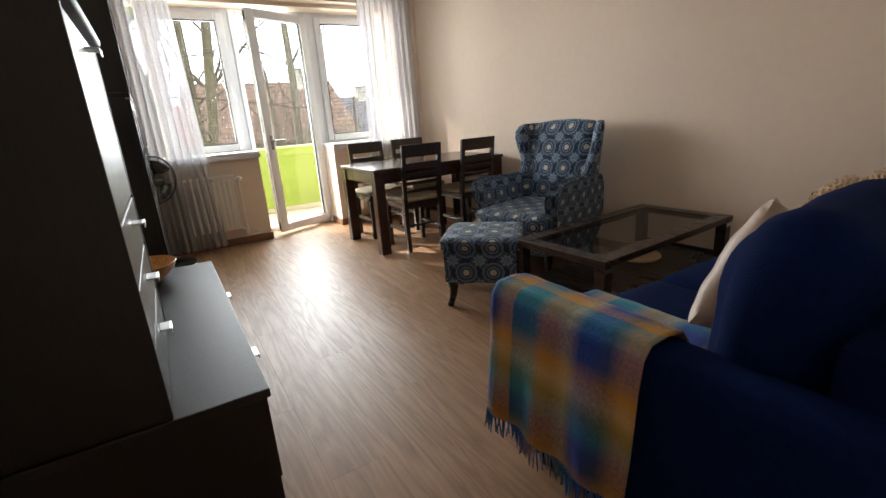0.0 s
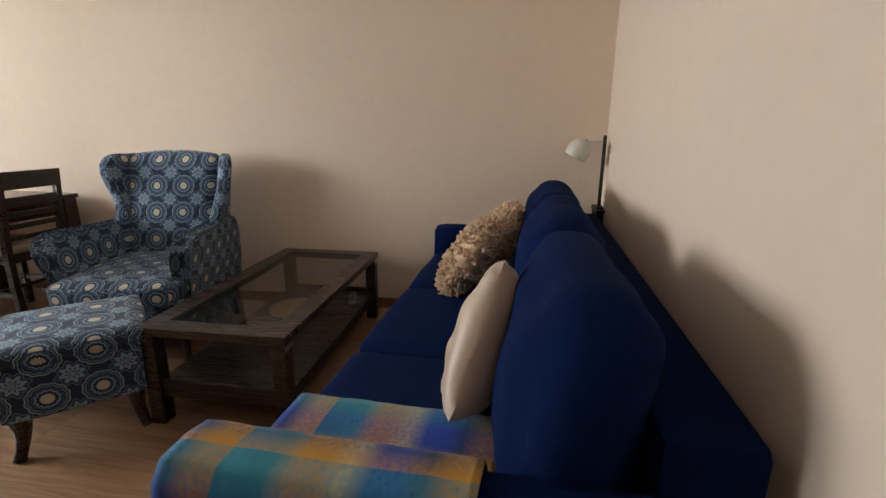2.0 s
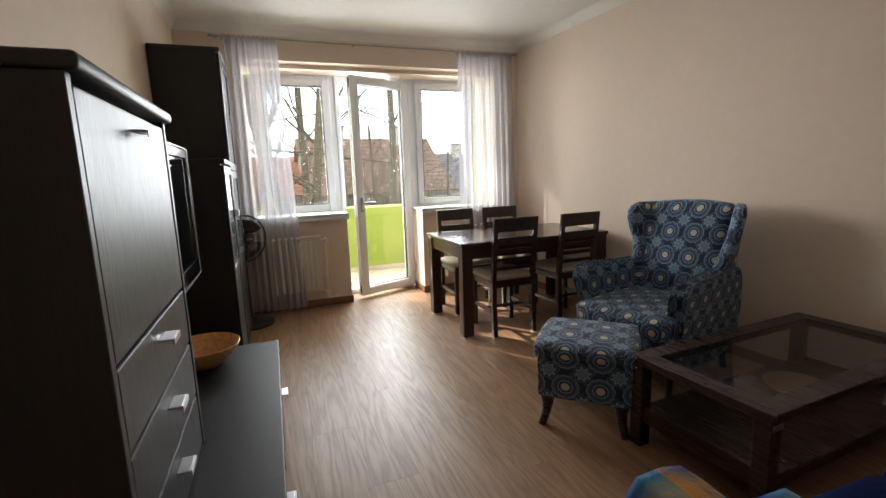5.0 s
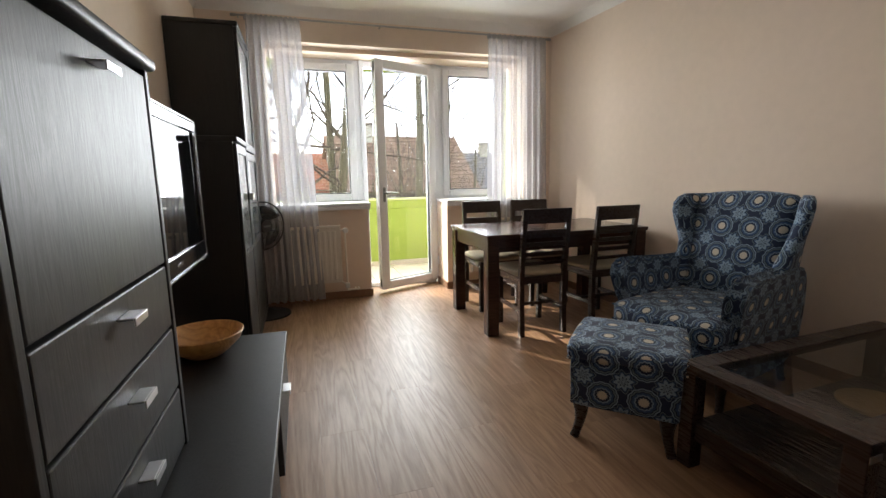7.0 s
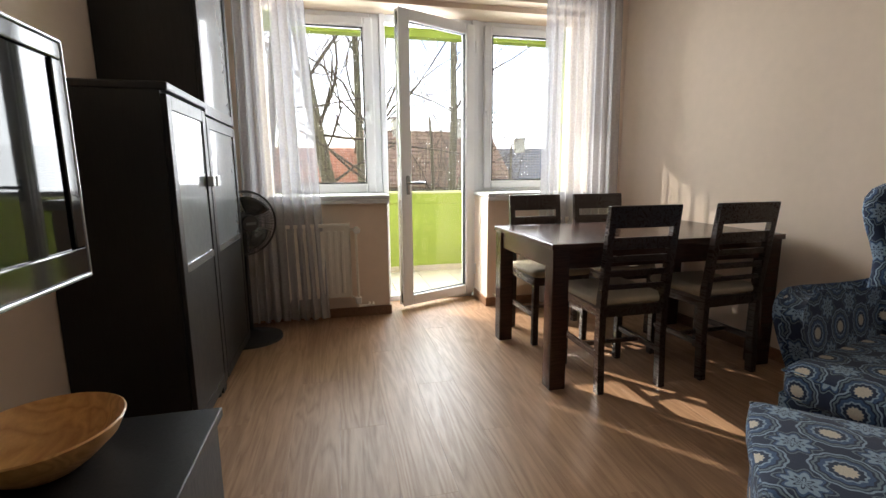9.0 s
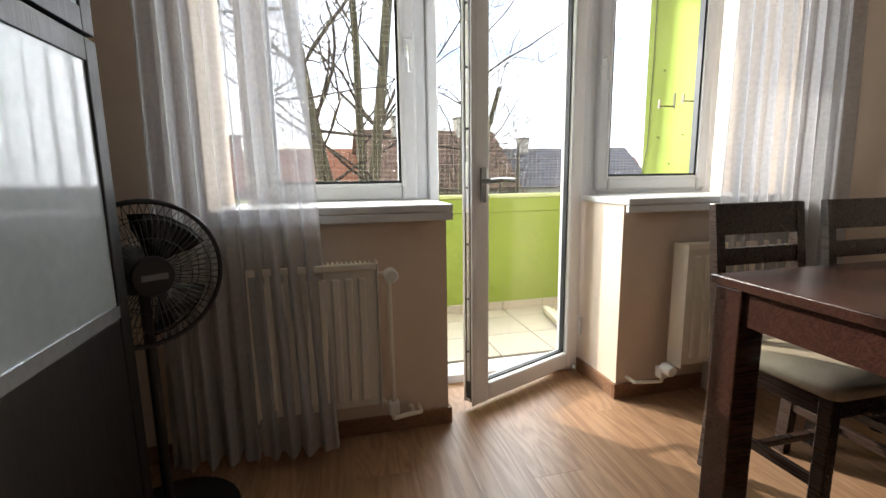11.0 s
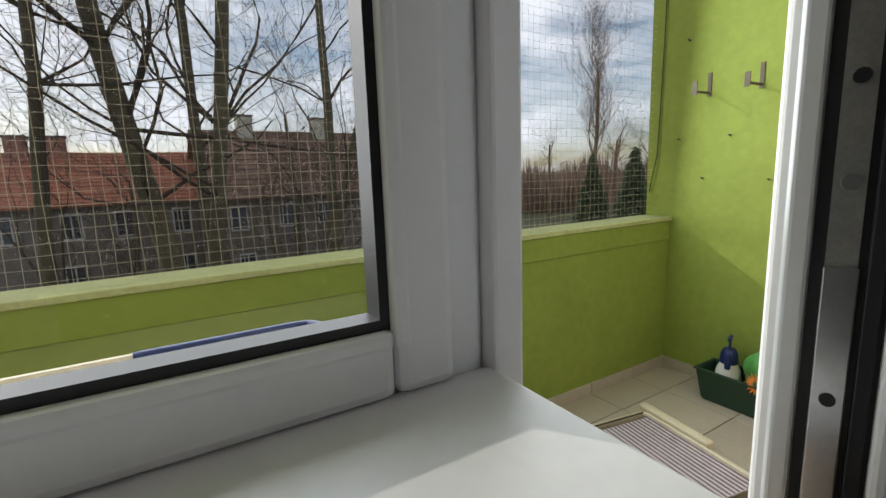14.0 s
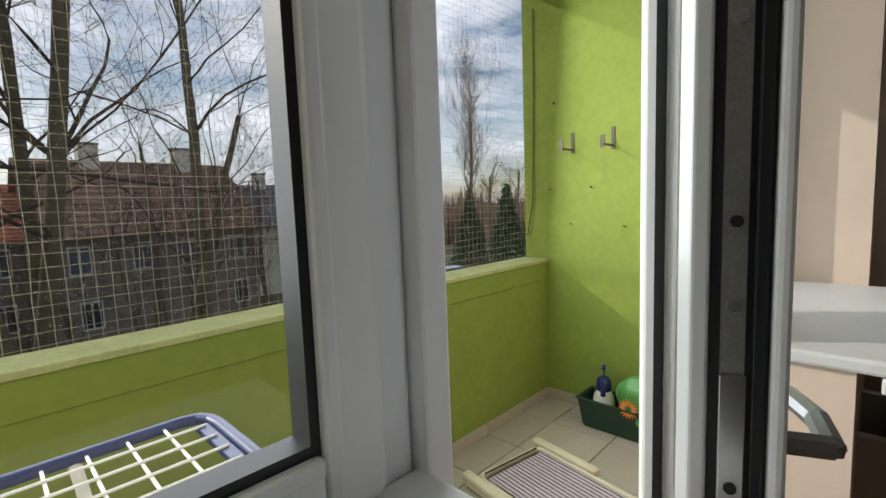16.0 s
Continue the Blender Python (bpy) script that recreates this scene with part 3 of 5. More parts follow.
part("lever", sweep([(L - 0.04, 0.04, 0.985), (L - 0.04, 0.085, 0.985), (L - 0.09, 0.092, 0.988), (L - 0.165, 0.088, 0.984)], 0.011), SILVER, hd, smooth=True)
for z in (0.2, 2.0):
    part("hinge", rods([((-0.008, 0.045, z), (-0.008, 0.045, z + 0.09))], 0.009), PVC, door)


def sill(name, x0, x1, label):
    s = solid(name, boxbm(x0, x1, YW - 0.055, YG + 0.0145, SZ + 0.001, 0.905, bevel=0.007), SILL, label, "window sill", kind="structure")
    part("front_lip", boxbm(x0, x1, YW - 0.054, YW - 0.034, SZ - 0.03, SZ, bevel=0.004), SILL, s)
    return s


sill("window_sill_1", NX0, 2.05, "broad white laminated window sill")
sill("window_sill_2", 2.80, NX1, "broad white laminated sill in the sun")

# ---- balcony ----
BX1 = 4.06
solid("balcony_slab", boxbm(0.2, BX1, YO, 7.42, -0.2, -0.008), GROUT, "concrete balcony slab", "floor", kind="structure")
solid("balcony_roof", boxbm(0.2, 4.3, YO, 7.42, 2.5, 2.7), GREEN, "lime green underside of the balcony above", "ceiling", kind="structure")
solid("balcony_beam", boxbm(0.2, 4.3, 7.3, 7.419, 2.42, 2.501), GREEN, "lime green edge of the balcony above", "beam", kind="structure")
solid("balcony_wall_side", boxbm(BX1, BX1 + 0.18, YO, 7.41, -0.2, 2.5), GREEN, "lime green rendered side wall of the balcony", "wall", kind="structure")
solid("balcony_wall_end", boxbm(0.02, 0.2, YO, 7.41, -0.2, 2.5), GREEN, "lime green rendered end wall of the balcony", "wall", kind="structure")
par = solid("parapet", boxbm(0.2, BX1, 7.27, 7.40, -0.2, 0.74), GREEN, "lime green rendered balcony parapet with a pale cap", "parapet", kind="structure")
part("upper_band", boxbm(0.2, BX1, 7.262, 7.408, 0.742, 0.845, bevel=0.004), GREEN, par)
part("cap", boxbm(0.2, BX1, 7.25, 7.42, 0.846, 0.868, bevel=0.004), GREENCAP, par, "weathered pale cap")
solid("facade_wall", boxbm(-8, XL, YO - 0.2, YO - 0.01, -6, 5), FACADE, "rendered outer wall of the house", "wall", kind="structure")
solid("facade_wall", boxbm(4.2, 12, YO - 0.2, YO - 0.01, -6, 5), FACADE, "rendered outer wall of the house", "wall", kind="structure")
solid("facade_wall", boxbm(XL, 4.2, YO - 0.1, YO - 0.005, ZC, 5), FACADE, "rendered outer wall of the house", "wall", kind="structure")


# ---- curtains and rod ----
rodt = thing("curtain_rod", "thin dark steel curtain rod under the ceiling", "curtain rod")
part("pole", rods([((1.0, 5.76, 2.45), (3.86, 5.76, 2.45))], 0.008), HOOKSTEEL, rodt)
for x in (1.0, 3.86):
    part("finial", rods([((x - 0.02, 5.76, 2.45), (x + 0.02, 5.76, 2.45))], 0.012), HOOKSTEEL, rodt)
for x in (1.03, 2.2, 3.83):
    part("bracket", rods([((x, 5.76, 2.45), (x, YW, 2.46))], 0.006), HOOKSTEEL, rodt)


def curtain(label, x0, x1, y, flare, seed, folds):
    rnd = random.Random(seed)
    bm = bmesh.new()
    nu, nv = 150, 40
    ph = [rnd.uniform(0, 6.28) for _ in range(5)]
    grid = []
    for j in range(nv + 1):
        v = j / nv
        row = []
        for i in range(nu + 1):
            u = i / nu
            amp = 0.014 + 0.022 * v
            wob = 0.1 * math.sin(2.3 * v + ph[0]) + 0.3 * math.sin(u * 5 + ph[1])
            dy = amp * math.sin(u * folds * 6.283 + wob * 2) + 0.4 * amp * math.sin(u * folds * 2.3 * 6.283 + ph[2] + v)
            xx = x0 + (x1 - x0) * u + flare * v * (u - 0.3) + 0.012 * math.sin(u * folds * 6.283 + 1.2 + v)
            row.append(bm.verts.new((xx, y + dy, 2.435 - v * 2.39)))
        grid.append(row)
    for a, b in zip(grid, grid[1:]):
        for i in range(nu):
            bm.faces.new((a[i], b[i], b[i + 1], a[i + 1]))
    c = thing("curtain", label, "curtain")
    part("cloth", bm, VOILE, c, smooth=True)
    part("heading_tape", boxbm(x0, x1, y - 0.006, y + 0.006, 2.41, 2.44), VOILE, c)
    n = 11
    for i in range(n):
        x = x0 + (x1 - x0) * (i + 0.5) / n
        bm = bmesh.new()
        rod(bm, (x, 5.76, 2.435), (x, 5.76, 2.462), 0.011, 8)
        part("ring", bm, HOOKSTEEL, c)
    return c


curtain("sheer white curtain with woven flecks, drawn aside by the cabinet", 1.08, 1.5, 5.735, 0.12, 3, 8)
curtain("sheer white curtain drawn aside behind the table", 3.2, 3.8, 5.735, 0.06, 8, 9)


# ---- radiators ----
def radiator(label, x0, x1, valve_side):
    r = thing("radiator", label, "radiator")
    y0, y1, z0, z1 = 5.715, 5.80, 0.165, 0.715
    body = bmesh.new()
    box(body, x0, x1, y0 + 0.012, y1, z0 + 0.02, z1 - 0.012, 0.004)
    part("panel", body, RADIATOR, r)
    n = int((x1 - x0 - 0.06) / 0.0445)
    for i in range(n):
        x = x0 + 0.03 + (i + 0.5) * (x1 - x0 - 0.06) / n
        part("flute", boxbm(x - 0.013, x + 0.013, y0, y0 + 0.014, z0 + 0.05, z1 - 0.05, bevel=0.006), RADIATOR, r)
    for i in range(int((x1 - x0) / 0.016)):
        x = x0 + 0.012 + i * 0.016
        if x < x1 - 0.01:
            part("grille_bar", boxbm(x, x + 0.007, y0 + 0.015, y1 - 0.004, z1 - 0.012, z1 - 0.004), RADIATOR, r)
    for x in (x0 - 0.004, x1):
        part("side_cover", boxbm(x, x + 0.005, y0, y1, z0 + 0.01, z1, bevel=0.002), RADIATOR, r)
    part("top_rim", boxbm(x0, x1, y0, y0 + 0.012, z1 - 0.025, z1, bevel=0.004), RADIATOR, r)
    vx = x1 if valve_side > 0 else x0
    s = valve_side
    if s > 0:
        part("pipe", sweep([(vx, 5.77, z1 - 0.05), (vx + s * 0.045, 5.77, z1 - 0.05), (vx + s * 0.05, 5.77, 0.2), (vx + s * 0.05, 5.77, 0.1), (vx + s * 0.13, 5.80, 0.095), (vx + s * 0.13, YW, 0.095)], 0.009), RADIATOR, r, smooth=True)
    part("supply_pipe", sweep([(vx - s * 0.02, 5.77, 0.2), (vx + s * 0.03, 5.77, 0.16), (vx + s * 0.05, 5.77, 0.1), (vx + s * 0.16, 5.8, 0.095), (vx + s * 0.16, YW, 0.095)], 0.008), RADIATOR, r, smooth=True)
    v = part("valve_head", lathe([(0.0, -0.03), (0.018, -0.03), (0.024, -0.024), (0.025, 0.02), (0.02, 0.03), (0.0, 0.031)], 20), WHITEPLASTIC, r, "white thermostatic valve head", smooth=True)
    v.matrix_basis = pose(vx + s * 0.05, 5.735, z1 - 0.05 if s > 0 else 0.17, 90, 0, 0)
    part("foot_valve", boxbm(vx + s * 0.03, vx + s * 0.07, 5.75, 5.79, 0.12, 0.17, bevel=0.006), WHITEPLASTIC, r)
    for x in (x0 + 0.12, x1 - 0.12):
        part("bracket", boxbm(x, x + 0.03, y1 - 0.001, YW, z0 + 0.1, z1 - 0.1), RADIATOR, r)
    return r


radiator("cream enamelled panel radiator under the window sill", 1.33, 1.75, 1)
radiator("cream enamelled panel radiator half behind the curtain", 3.03, 3.6, -1)


# ---- dining set ----
def dining_table():
    m = thing("dining_table", "dark mahogany-coloured dining table with square legs", "table")
    x0, x1, y0, y1, h = 2.645, 3.965, 4.405, 5.19, 0.728
    part("tabletop", boxbm(x0 - 0.01, x1 + 0.01, y0 - 0.01, y1 + 0.01, h - 0.028, h, bevel=0.004), MAHOGANY, m)
    for y in (y0 + 0.012, y1 - 0.034):
        part("apron", boxbm(x0 + 0.08, x1 - 0.08, y, y + 0.022, h - 0.125, h - 0.0285), MAHOGANY, m)
    for x in (x0 + 0.012, x1 - 0.034):
        part("apron", boxbm(x, x + 0.022, y0 + 0.08, y1 - 0.08, h - 0.125, h - 0.0285), MAHOGANY, m)
    for x in (x0, x1 - 0.085):
        for y in (y0, y1 - 0.085):
            part("leg", boxbm(x, x + 0.085, y, y + 0.085, 0, h - 0.0285, bevel=0.004), MAHOGANY, m)


dining_table()


def bent_post(x, w=0.034):
    """A chair's rear post: straight below the seat, leaning back above it."""
    pts = [(-0.19, 0.0), (-0.152, 0.0), (-0.138, 0.25), (-0.14, 0.45), (-0.2, 0.905), (-0.224, 0.905), (-0.178, 0.45), (-0.176, 0.25)]
    bm = prism([(p, z) for p, z in pts], x - w / 2, x + w / 2)
    bmesh.ops.transform(bm, matrix=Matrix.Rotation(radians(90), 4, "Z"), verts=bm.verts)
    bmesh.ops.scale(bm, vec=(-1, 1, 1), verts=bm.verts)
    bmesh.ops.recalc_face_normals(bm, faces=bm.faces)
    return bm


def dining_chair():
    c = thing("dining_chair", "dark wooden slat-back dining chair with a beige seat", "chair", group="chairs round the table")
    hw = 0.185
    for x in (-hw + 0.017, hw - 0.017):
        part("rear_leg", bent_post(x), WENGE, c)
        part("front_leg", boxbm(x - 0.018, x + 0.018, 0.17, 0.206, 0, 0.43, bevel=0.004), WENGE, c)
        part("side_stretcher", boxbm(x - 0.01, x + 0.01, -0.15, 0.17, 0.17, 0.2, bevel=0.003), WENGE, c)
        part("side_rail", boxbm(x - 0.011, x + 0.011, -0.145, 0.17, 0.375, 0.43, bevel=0.003), WENGE, c)
    part("front_rail", boxbm(-hw + 0.035, hw - 0.035, 0.178, 0.2, 0.375, 0.43, bevel=0.003), WENGE, c)
    part("rear_rail", boxbm(-hw + 0.034, hw - 0.034, -0.165, -0.145, 0.375, 0.43, bevel=0.003), WENGE, c)
    part("cross_stretcher", boxbm(-hw + 0.03, hw - 0.03, -0.01, 0.012, 0.175, 0.196, bevel=0.003), WENGE, c)
    part("seat", cushion(-hw - 0.005, hw + 0.005, -0.15, 0.215, 0.425, 0.475, r=0.02, puff=0.012, wrinkle=0.001), SEATPAD, c, "beige upholstered seat pad", smooth=True)

    def slat(z0, z1):
        bm = bmesh.new()
        box(bm, -hw + 0.03, hw - 0.03, -0.009, 0.009, z0, z1, 0.003)
        for v in bm.verts:
            v.co.y += -0.159 - (v.co.z - 0.45) * 0.116
        return bm

    for z0, z1 in ((0.51, 0.535), (0.575, 0.605), (0.645, 0.675), (0.705, 0.762)):
        part("back_slat", slat(z0, z1), WENGE, c)
    bm = bmesh.new()
    box(bm, -hw, hw, -0.012, 0.012, 0.805, 0.908, 0.004)
    for v in bm.verts:
        v.co.y += -0.161 - (v.co.z - 0.45) * 0.116
    part("top_rail", bm, WENGE, c)
    return c


chair = dining_chair()
chair.matrix_basis = pose(3.035, 4.5, 0, 0, 0, 0)
copy_thing(chair, pose(3.615, 4.52, 0, 0, 0, 3))
copy_thing(chair, pose(2.995, 5.18, 0, 0, 0, 181))
copy_thing(chair, pose(3.475, 5.19, 0, 0, 0, 180))


# ---- wing armchair and footstool ----
def side_cushion(outline, x0, x1, r=0.03, steps=5):
    """An upholstered panel: a side outline of (y, z) with rolled edges."""
    bm = bmesh.new()
    pts = [Vector(p) for p in outline]
    for _ in range(2):
        pts = [q for a, b in zip(pts, pts[1:] + pts[:1]) for q in (a.lerp(b, 0.22), a.lerp(b, 0.78))]
    rings = []
    for k in range(steps * 2 + 1):
        a = math.pi * k / (steps * 2)
        inset, xx = r * (1 - math.sin(a)), (x0 + x1) / 2 - (x1 - x0) / 2 * math.copysign(abs(math.cos(a)) ** 0.6, math.cos(a))
        ringv = []
        n = len(pts)
        for i, p in enumerate(pts):
            t = (pts[(i + 1) % n] - pts[i - 1]).normalized()
            nrm = Vector((t.y, -t.x))
            q = p - nrm * inset
            ringv.append(bm.verts.new((xx, q.x, q.y)))
        rings.append(ringv)
    for a, b in zip(rings, rings[1:]):
        for i in range(len(a)):
            bm.faces.new((a[i], a[(i + 1) % len(a)], b[(i + 1) % len(a)], b[i]))
    bm.faces.new(rings[0][::-1])
    bm.faces.new(rings[-1])
    bmesh.ops.recalc_face_normals(bm, faces=bm.faces)
    return bm


def wooden_foot(x, y, h, lean):
    bm = bmesh.new()
    rings = ((1.0, 0.0, 0.019), (0.55, 0.2, 0.018), (0.15, 0.45, 0.021), (0.0, 0.7, 0.027), (0.1, 1.0, 0.036))
    spine = [(Vector((x + lean[0] * 0.022 * k, y + lean[1] * 0.022 * k, h * t)), r) for k, t, r in rings]
    for (p, r), (q, r2) in zip(spine, spine[1:]):
        rod(bm, p, q, r, 12, r2)
    return bm


def wing_panel(s):
    """One wing: level sections from the arm to the top, each a rounded slab that flares forward and out."""
    bm = bmesh.new()
    rows = ((0.5, -0.09, 0.0), (0.56, -0.11, 0.0), (0.62, -0.1, 0.0), (0.67, -0.06, 0.004), (0.72, -0.03, 0.012), (0.78, -0.025, 0.026), (0.84, -0.03, 0.04), (0.9, -0.032, 0.05), (0.95, -0.02, 0.052), (0.985, 0.01, 0.048), (1.005, 0.05, 0.04))
    rings = []
    for z, front, flare in rows:
        back = 0.1 + 0.13 * (z - 0.4)
        slim = 0.55 if z > 1.0 else 0.85 if z > 0.98 else 1.0
        ring = []
        for k in range(20):
            a = 2 * math.pi * k / 20
            u, w = math.copysign(abs(math.cos(a)) ** 0.55, math.cos(a)), math.copysign(abs(math.sin(a)) ** 0.7, math.sin(a))
            y = (front + back) / 2 + u * (back - front) / 2
            t = max(0, (back - y) / max(0.05, back - front))
            x = 0.262 + flare * 1.5 * t + w * (0.032 + 0.012 * t) * slim
            ring.append(bm.verts.new((s * x, y, z)))
        rings.append(ring)
    for p, q in zip(rings, rings[1:]):
        for i in range(20):
            bm.faces.new((p[i], p[(i + 1) % 20], q[(i + 1) % 20], q[i]))
    bm.faces.new(rings[0])
    bm.faces.new(rings[-1])
    bmesh.ops.recalc_face_normals(bm, faces=bm.faces)
    return bm


def wing_armchair():
    """Local frame: faces -y, leaning back towards +y."""
    c = thing("wing_armchair", "high wing-back armchair in dark blue medallion fabric", "armchair", pose(3.775, 3.5, 0, 0, 0, -75))
    bm = cushion(-0.255, 0.255, -0.055, 0.055, 0.0, 0.6, r=0.045, puff=0.025)
    for v in bm.verts:
        k = v.co.z / 0.6
        v.co.x *= 0.94 + 0.1 * k
        v.co.y += -0.045 + 0.185 * k
        v.co.z += 0.4
    part("backrest", bm, FABRIC, c, smooth=True)
    bm = cushion(-0.295, 0.295, -0.02, 0.02, 0.16, 0.97, r=0.018, puff=0.0)
    for v in bm.verts:
        v.co.x *= 0.86 + 0.14 * min(1, v.co.z)
        v.co.y += 0.05 + 0.15 * max(0, v.co.z - 0.1)
    part("outer_back", bm, FABRIC, c, smooth=True)
    part("seat_base", cushion(-0.3, 0.3, -0.65, 0.07, 0.16, 0.335, r=0.025, puff=0.004), FABRIC, c, smooth=True)
    bm = cushion(-0.28, 0.28, -0.685, -0.02, 0.325, 0.445, r=0.035, puff=0.022)
    part("seat_cushion", bm, FABRIC, c, "loose box seat cushion", smooth=True)
    for s in (-1, 1):
        loop = [(s * 0.281, -0.5), (s * 0.281, -0.686), (-s * 0.281, -0.686), (-s * 0.281, -0.5)]
        part("piping", sweep([(loop[0][0], loop[0][1], 0.425 if s > 0 else 0.345)] + [(x * 0.97, y, 0.425 if s > 0 else 0.345) for x, y in loop[1:3]] + [(loop[3][0], loop[3][1], 0.425 if s > 0 else 0.345)], 0.004, 6), FABRIC, c, smooth=True)
    arm = [(0.1, 0.15), (-0.5, 0.15), (-0.51, 0.36), (-0.56, 0.5), (-0.58, 0.585), (-0.52, 0.62), (-0.4, 0.615), (-0.1, 0.6), (0.1, 0.61), (0.14, 0.4)]
    for s in (-1, 1):
        part("wing", wing_panel(s), FABRIC, c, smooth=True)
        bm = side_cushion(arm, *sorted((s * 0.215, s * 0.305)), r=0.035)
        for v in bm.verts:
            v.co.x += s * 0.06 * max(0, v.co.z - 0.3) / 0.32 * max(0.2, min(1, (0.1 - v.co.y) / 0.5))
        part("armrest", bm, FABRIC, c, smooth=True)
    for x in (-0.27, 0.27):
        part("front_leg", wooden_foot(x, -0.58, 0.17, (x * 2, -1)), WENGE, c, "dark shaped wooden leg")
        part("rear_leg", wooden_foot(x, 0.03, 0.17, (x * 2, 1)), WENGE, c, "dark shaped wooden leg")
    return c


wing_armchair()


def footstool():
    c = thing("footstool", "square footstool in dark blue medallion fabric", "footstool", pose(2.79, 3.14, 0, 0, 0, 46) @ Matrix.Diagonal((1.06, 1.06, 1.0, 1)))
    part("body", cushion(-0.203, 0.203, -0.203, 0.203, 0.155, 0.372, r=0.016, puff=0.004), FABRIC, c, smooth=True)
    part("top_cushion", cushion(-0.215, 0.215, -0.215, 0.215, 0.362, 0.428, r=0.022, puff=0.014), FABRIC, c, smooth=True)
    for z in (0.368, 0.412):
        part("piping", sweep([(-0.213, -0.213, z), (0.213, -0.213, z), (0.213, 0.213, z), (-0.213, 0.213, z), (-0.213, -0.213, z)], 0.004, 6), FABRIC, c, smooth=True)
    for x in (-0.16, 0.16):
        for y in (-0.16, 0.16):
            part("leg", wooden_foot(x, y, 0.165, (x / 0.16, y / 0.16)), WENGE, c, "dark shaped wooden leg")
    return c


footstool()


# ---- coffee table ----
def coffee_table():
    c = thing("coffee_table", "dark wooden coffee table with a glass top and shelf", "coffee table", pose(3.428, 2.592, 0, 0, 0, 3.2))
    hx, hy, h = 0.617, 0.303, 0.42
    part("top_frame", ring_flat(-hx, hx, -hy, hy, h - 0.035, h, 0.085), WENGE, c)
    part("glass_top", boxbm(-hx + 0.08, hx - 0.08, -hy + 0.08, hy - 0.08, h - 0.012, h - 0.004), SMOKE, c, "clear inset glass top")
    for x in (-hx + 0.006, hx - 0.066):
        for y in (-hy + 0.006, hy - 0.066):
            part("leg", boxbm(x, x + 0.06, y, y + 0.06, 0, h - 0.0355, bevel=0.003), WENGE, c)
            ys = y - 0.003 if y < 0 else y + 0.05
            part("corner_plate", boxbm(x + 0.003, x + 0.057, ys, ys + 0.013, h - 0.062, h - 0.042), CHROME, c, "small bright corner plate")
    part("shelf", boxbm(-hx + 0.02, hx - 0.02, -hy + 0.02, hy - 0.02, 0.15, 0.168, bevel=0.003), WENGE, c)
    for y in (-hy + 0.02, hy - 0.034):
        part("shelf_rail", boxbm(-hx + 0.07, hx - 0.07, y - 0.002, y + 0.016, 0.12, 0.149), WENGE, c)
    for x in (-hx + 0.02, hx - 0.034):
        part("end_rail", boxbm(x, x + 0.016, -hy + 0.07, hy - 0.07, 0.12, 0.19), WENGE, c)
    return c


def ring_flat(x0, x1, y0, y1, z0, z1, w):
    bm = bmesh.new()
    box(bm, x0, x1, y0, y0 + w, z0, z1, 0.003)
    box(bm, x0, x1, y1 - w, y1, z0, z1, 0.003)
    box(bm, x0, x0 + w, y0 + w, y1 - w, z0, z1 - 0.0005, 0.002)
    box(bm, x1 - w, x1, y0 + w, y1 - w, z0, z1 - 0.0005, 0.002)
    return bm


coffee_table()
solid("serving_board", lathe([(0.0, 0.0), (0.135, 0.0), (0.142, 0.006), (0.14, 0.014), (0.0, 0.015)], 40), PALEWOOD, "round pale wooden board on the coffee table shelf", "tray", m=pose(3.66, 2.68, 0.168), smooth=True)
rem = thing("remote_control", "small black and silver remote control", "remote control", pose(3.86, 2.42, 0.168, 0, 0, 20))
part("case", boxbm(-0.08, 0.08, -0.022, 0.022, 0, 0.018, bevel=0.005), SILVER, rem)
for i in range(6):
    part("button", boxbm(-0.06 + i * 0.02, -0.05 + i * 0.02, -0.01, 0.01, 0.018, 0.021), MATBLACK, rem)


# ---- sofa ----
def sofa():
    s = thing("sofa", "long navy blue velvet sofa with loose cushions", "sofa")
    x0, x1, y0, y1 = 2.0, 4.18, 1.035, 1.97
    part("base", boxbm(x0 + 0.1, x1 - 0.1, y0 + 0.06, y1 - 0.05, 0.09, 0.3, bevel=0.015), BLUE_DARK, s)
    part("back_frame", boxbm(x0 + 0.1, x1 - 0.02, y0, y0 + 0.16, 0.1, 0.7, bevel=0.02), BLUE_DARK, s, smooth=True)
    for a in (x0, x1 - 0.12):
        part("armrest", cushion(a, a + 0.12, y0 + 0.02, y1, 0.08, 0.6, r=0.03, puff=0.003, wrinkle=0.002), VELVET, s, smooth=True)
    w = (x1 - x0 - 0.24) / 3
    for i in range(3):
        a = x0 + 0.12 + i * w
        part("seat_cushion", cushion(a + 0.003, a + w - 0.003, y0 + 0.2, y1 - 0.01, 0.285, 0.45, r=0.035, puff=0.018, seed=i), VELVET, s, smooth=True)
        bm = cushion(a - 0.012, a + w + 0.012, -0.115, 0.115, 0.0, 0.46, r=0.1, puff=0.03, wrinkle=0.016, seed=i * 3 + 1)
        for v in bm.verts:
            crease = noise.noise(Vector((v.co.x * 14, v.co.z * 5, i * 4.0)))
            v.co.y += 1.335 - v.co.z * 0.09 + 0.006 * crease
            v.co.z += 0.42 + 0.012 * noise.noise(Vector((v.co.x * 4, i * 7.0, 1.0))) * (v.co.z / 0.46)
        part("back_cushion", bm, VELVET, s, "plump loose back cushion", smooth=True)
    for x in (x0 + 0.08, x1 - 0.08):
        for y in (y0 + 0.1, y1 - 0.12):
            part("foot", rods([((x, y, 0), (x, y, 0.1))], 0.025), WENGE, s)
    return s


sofa()


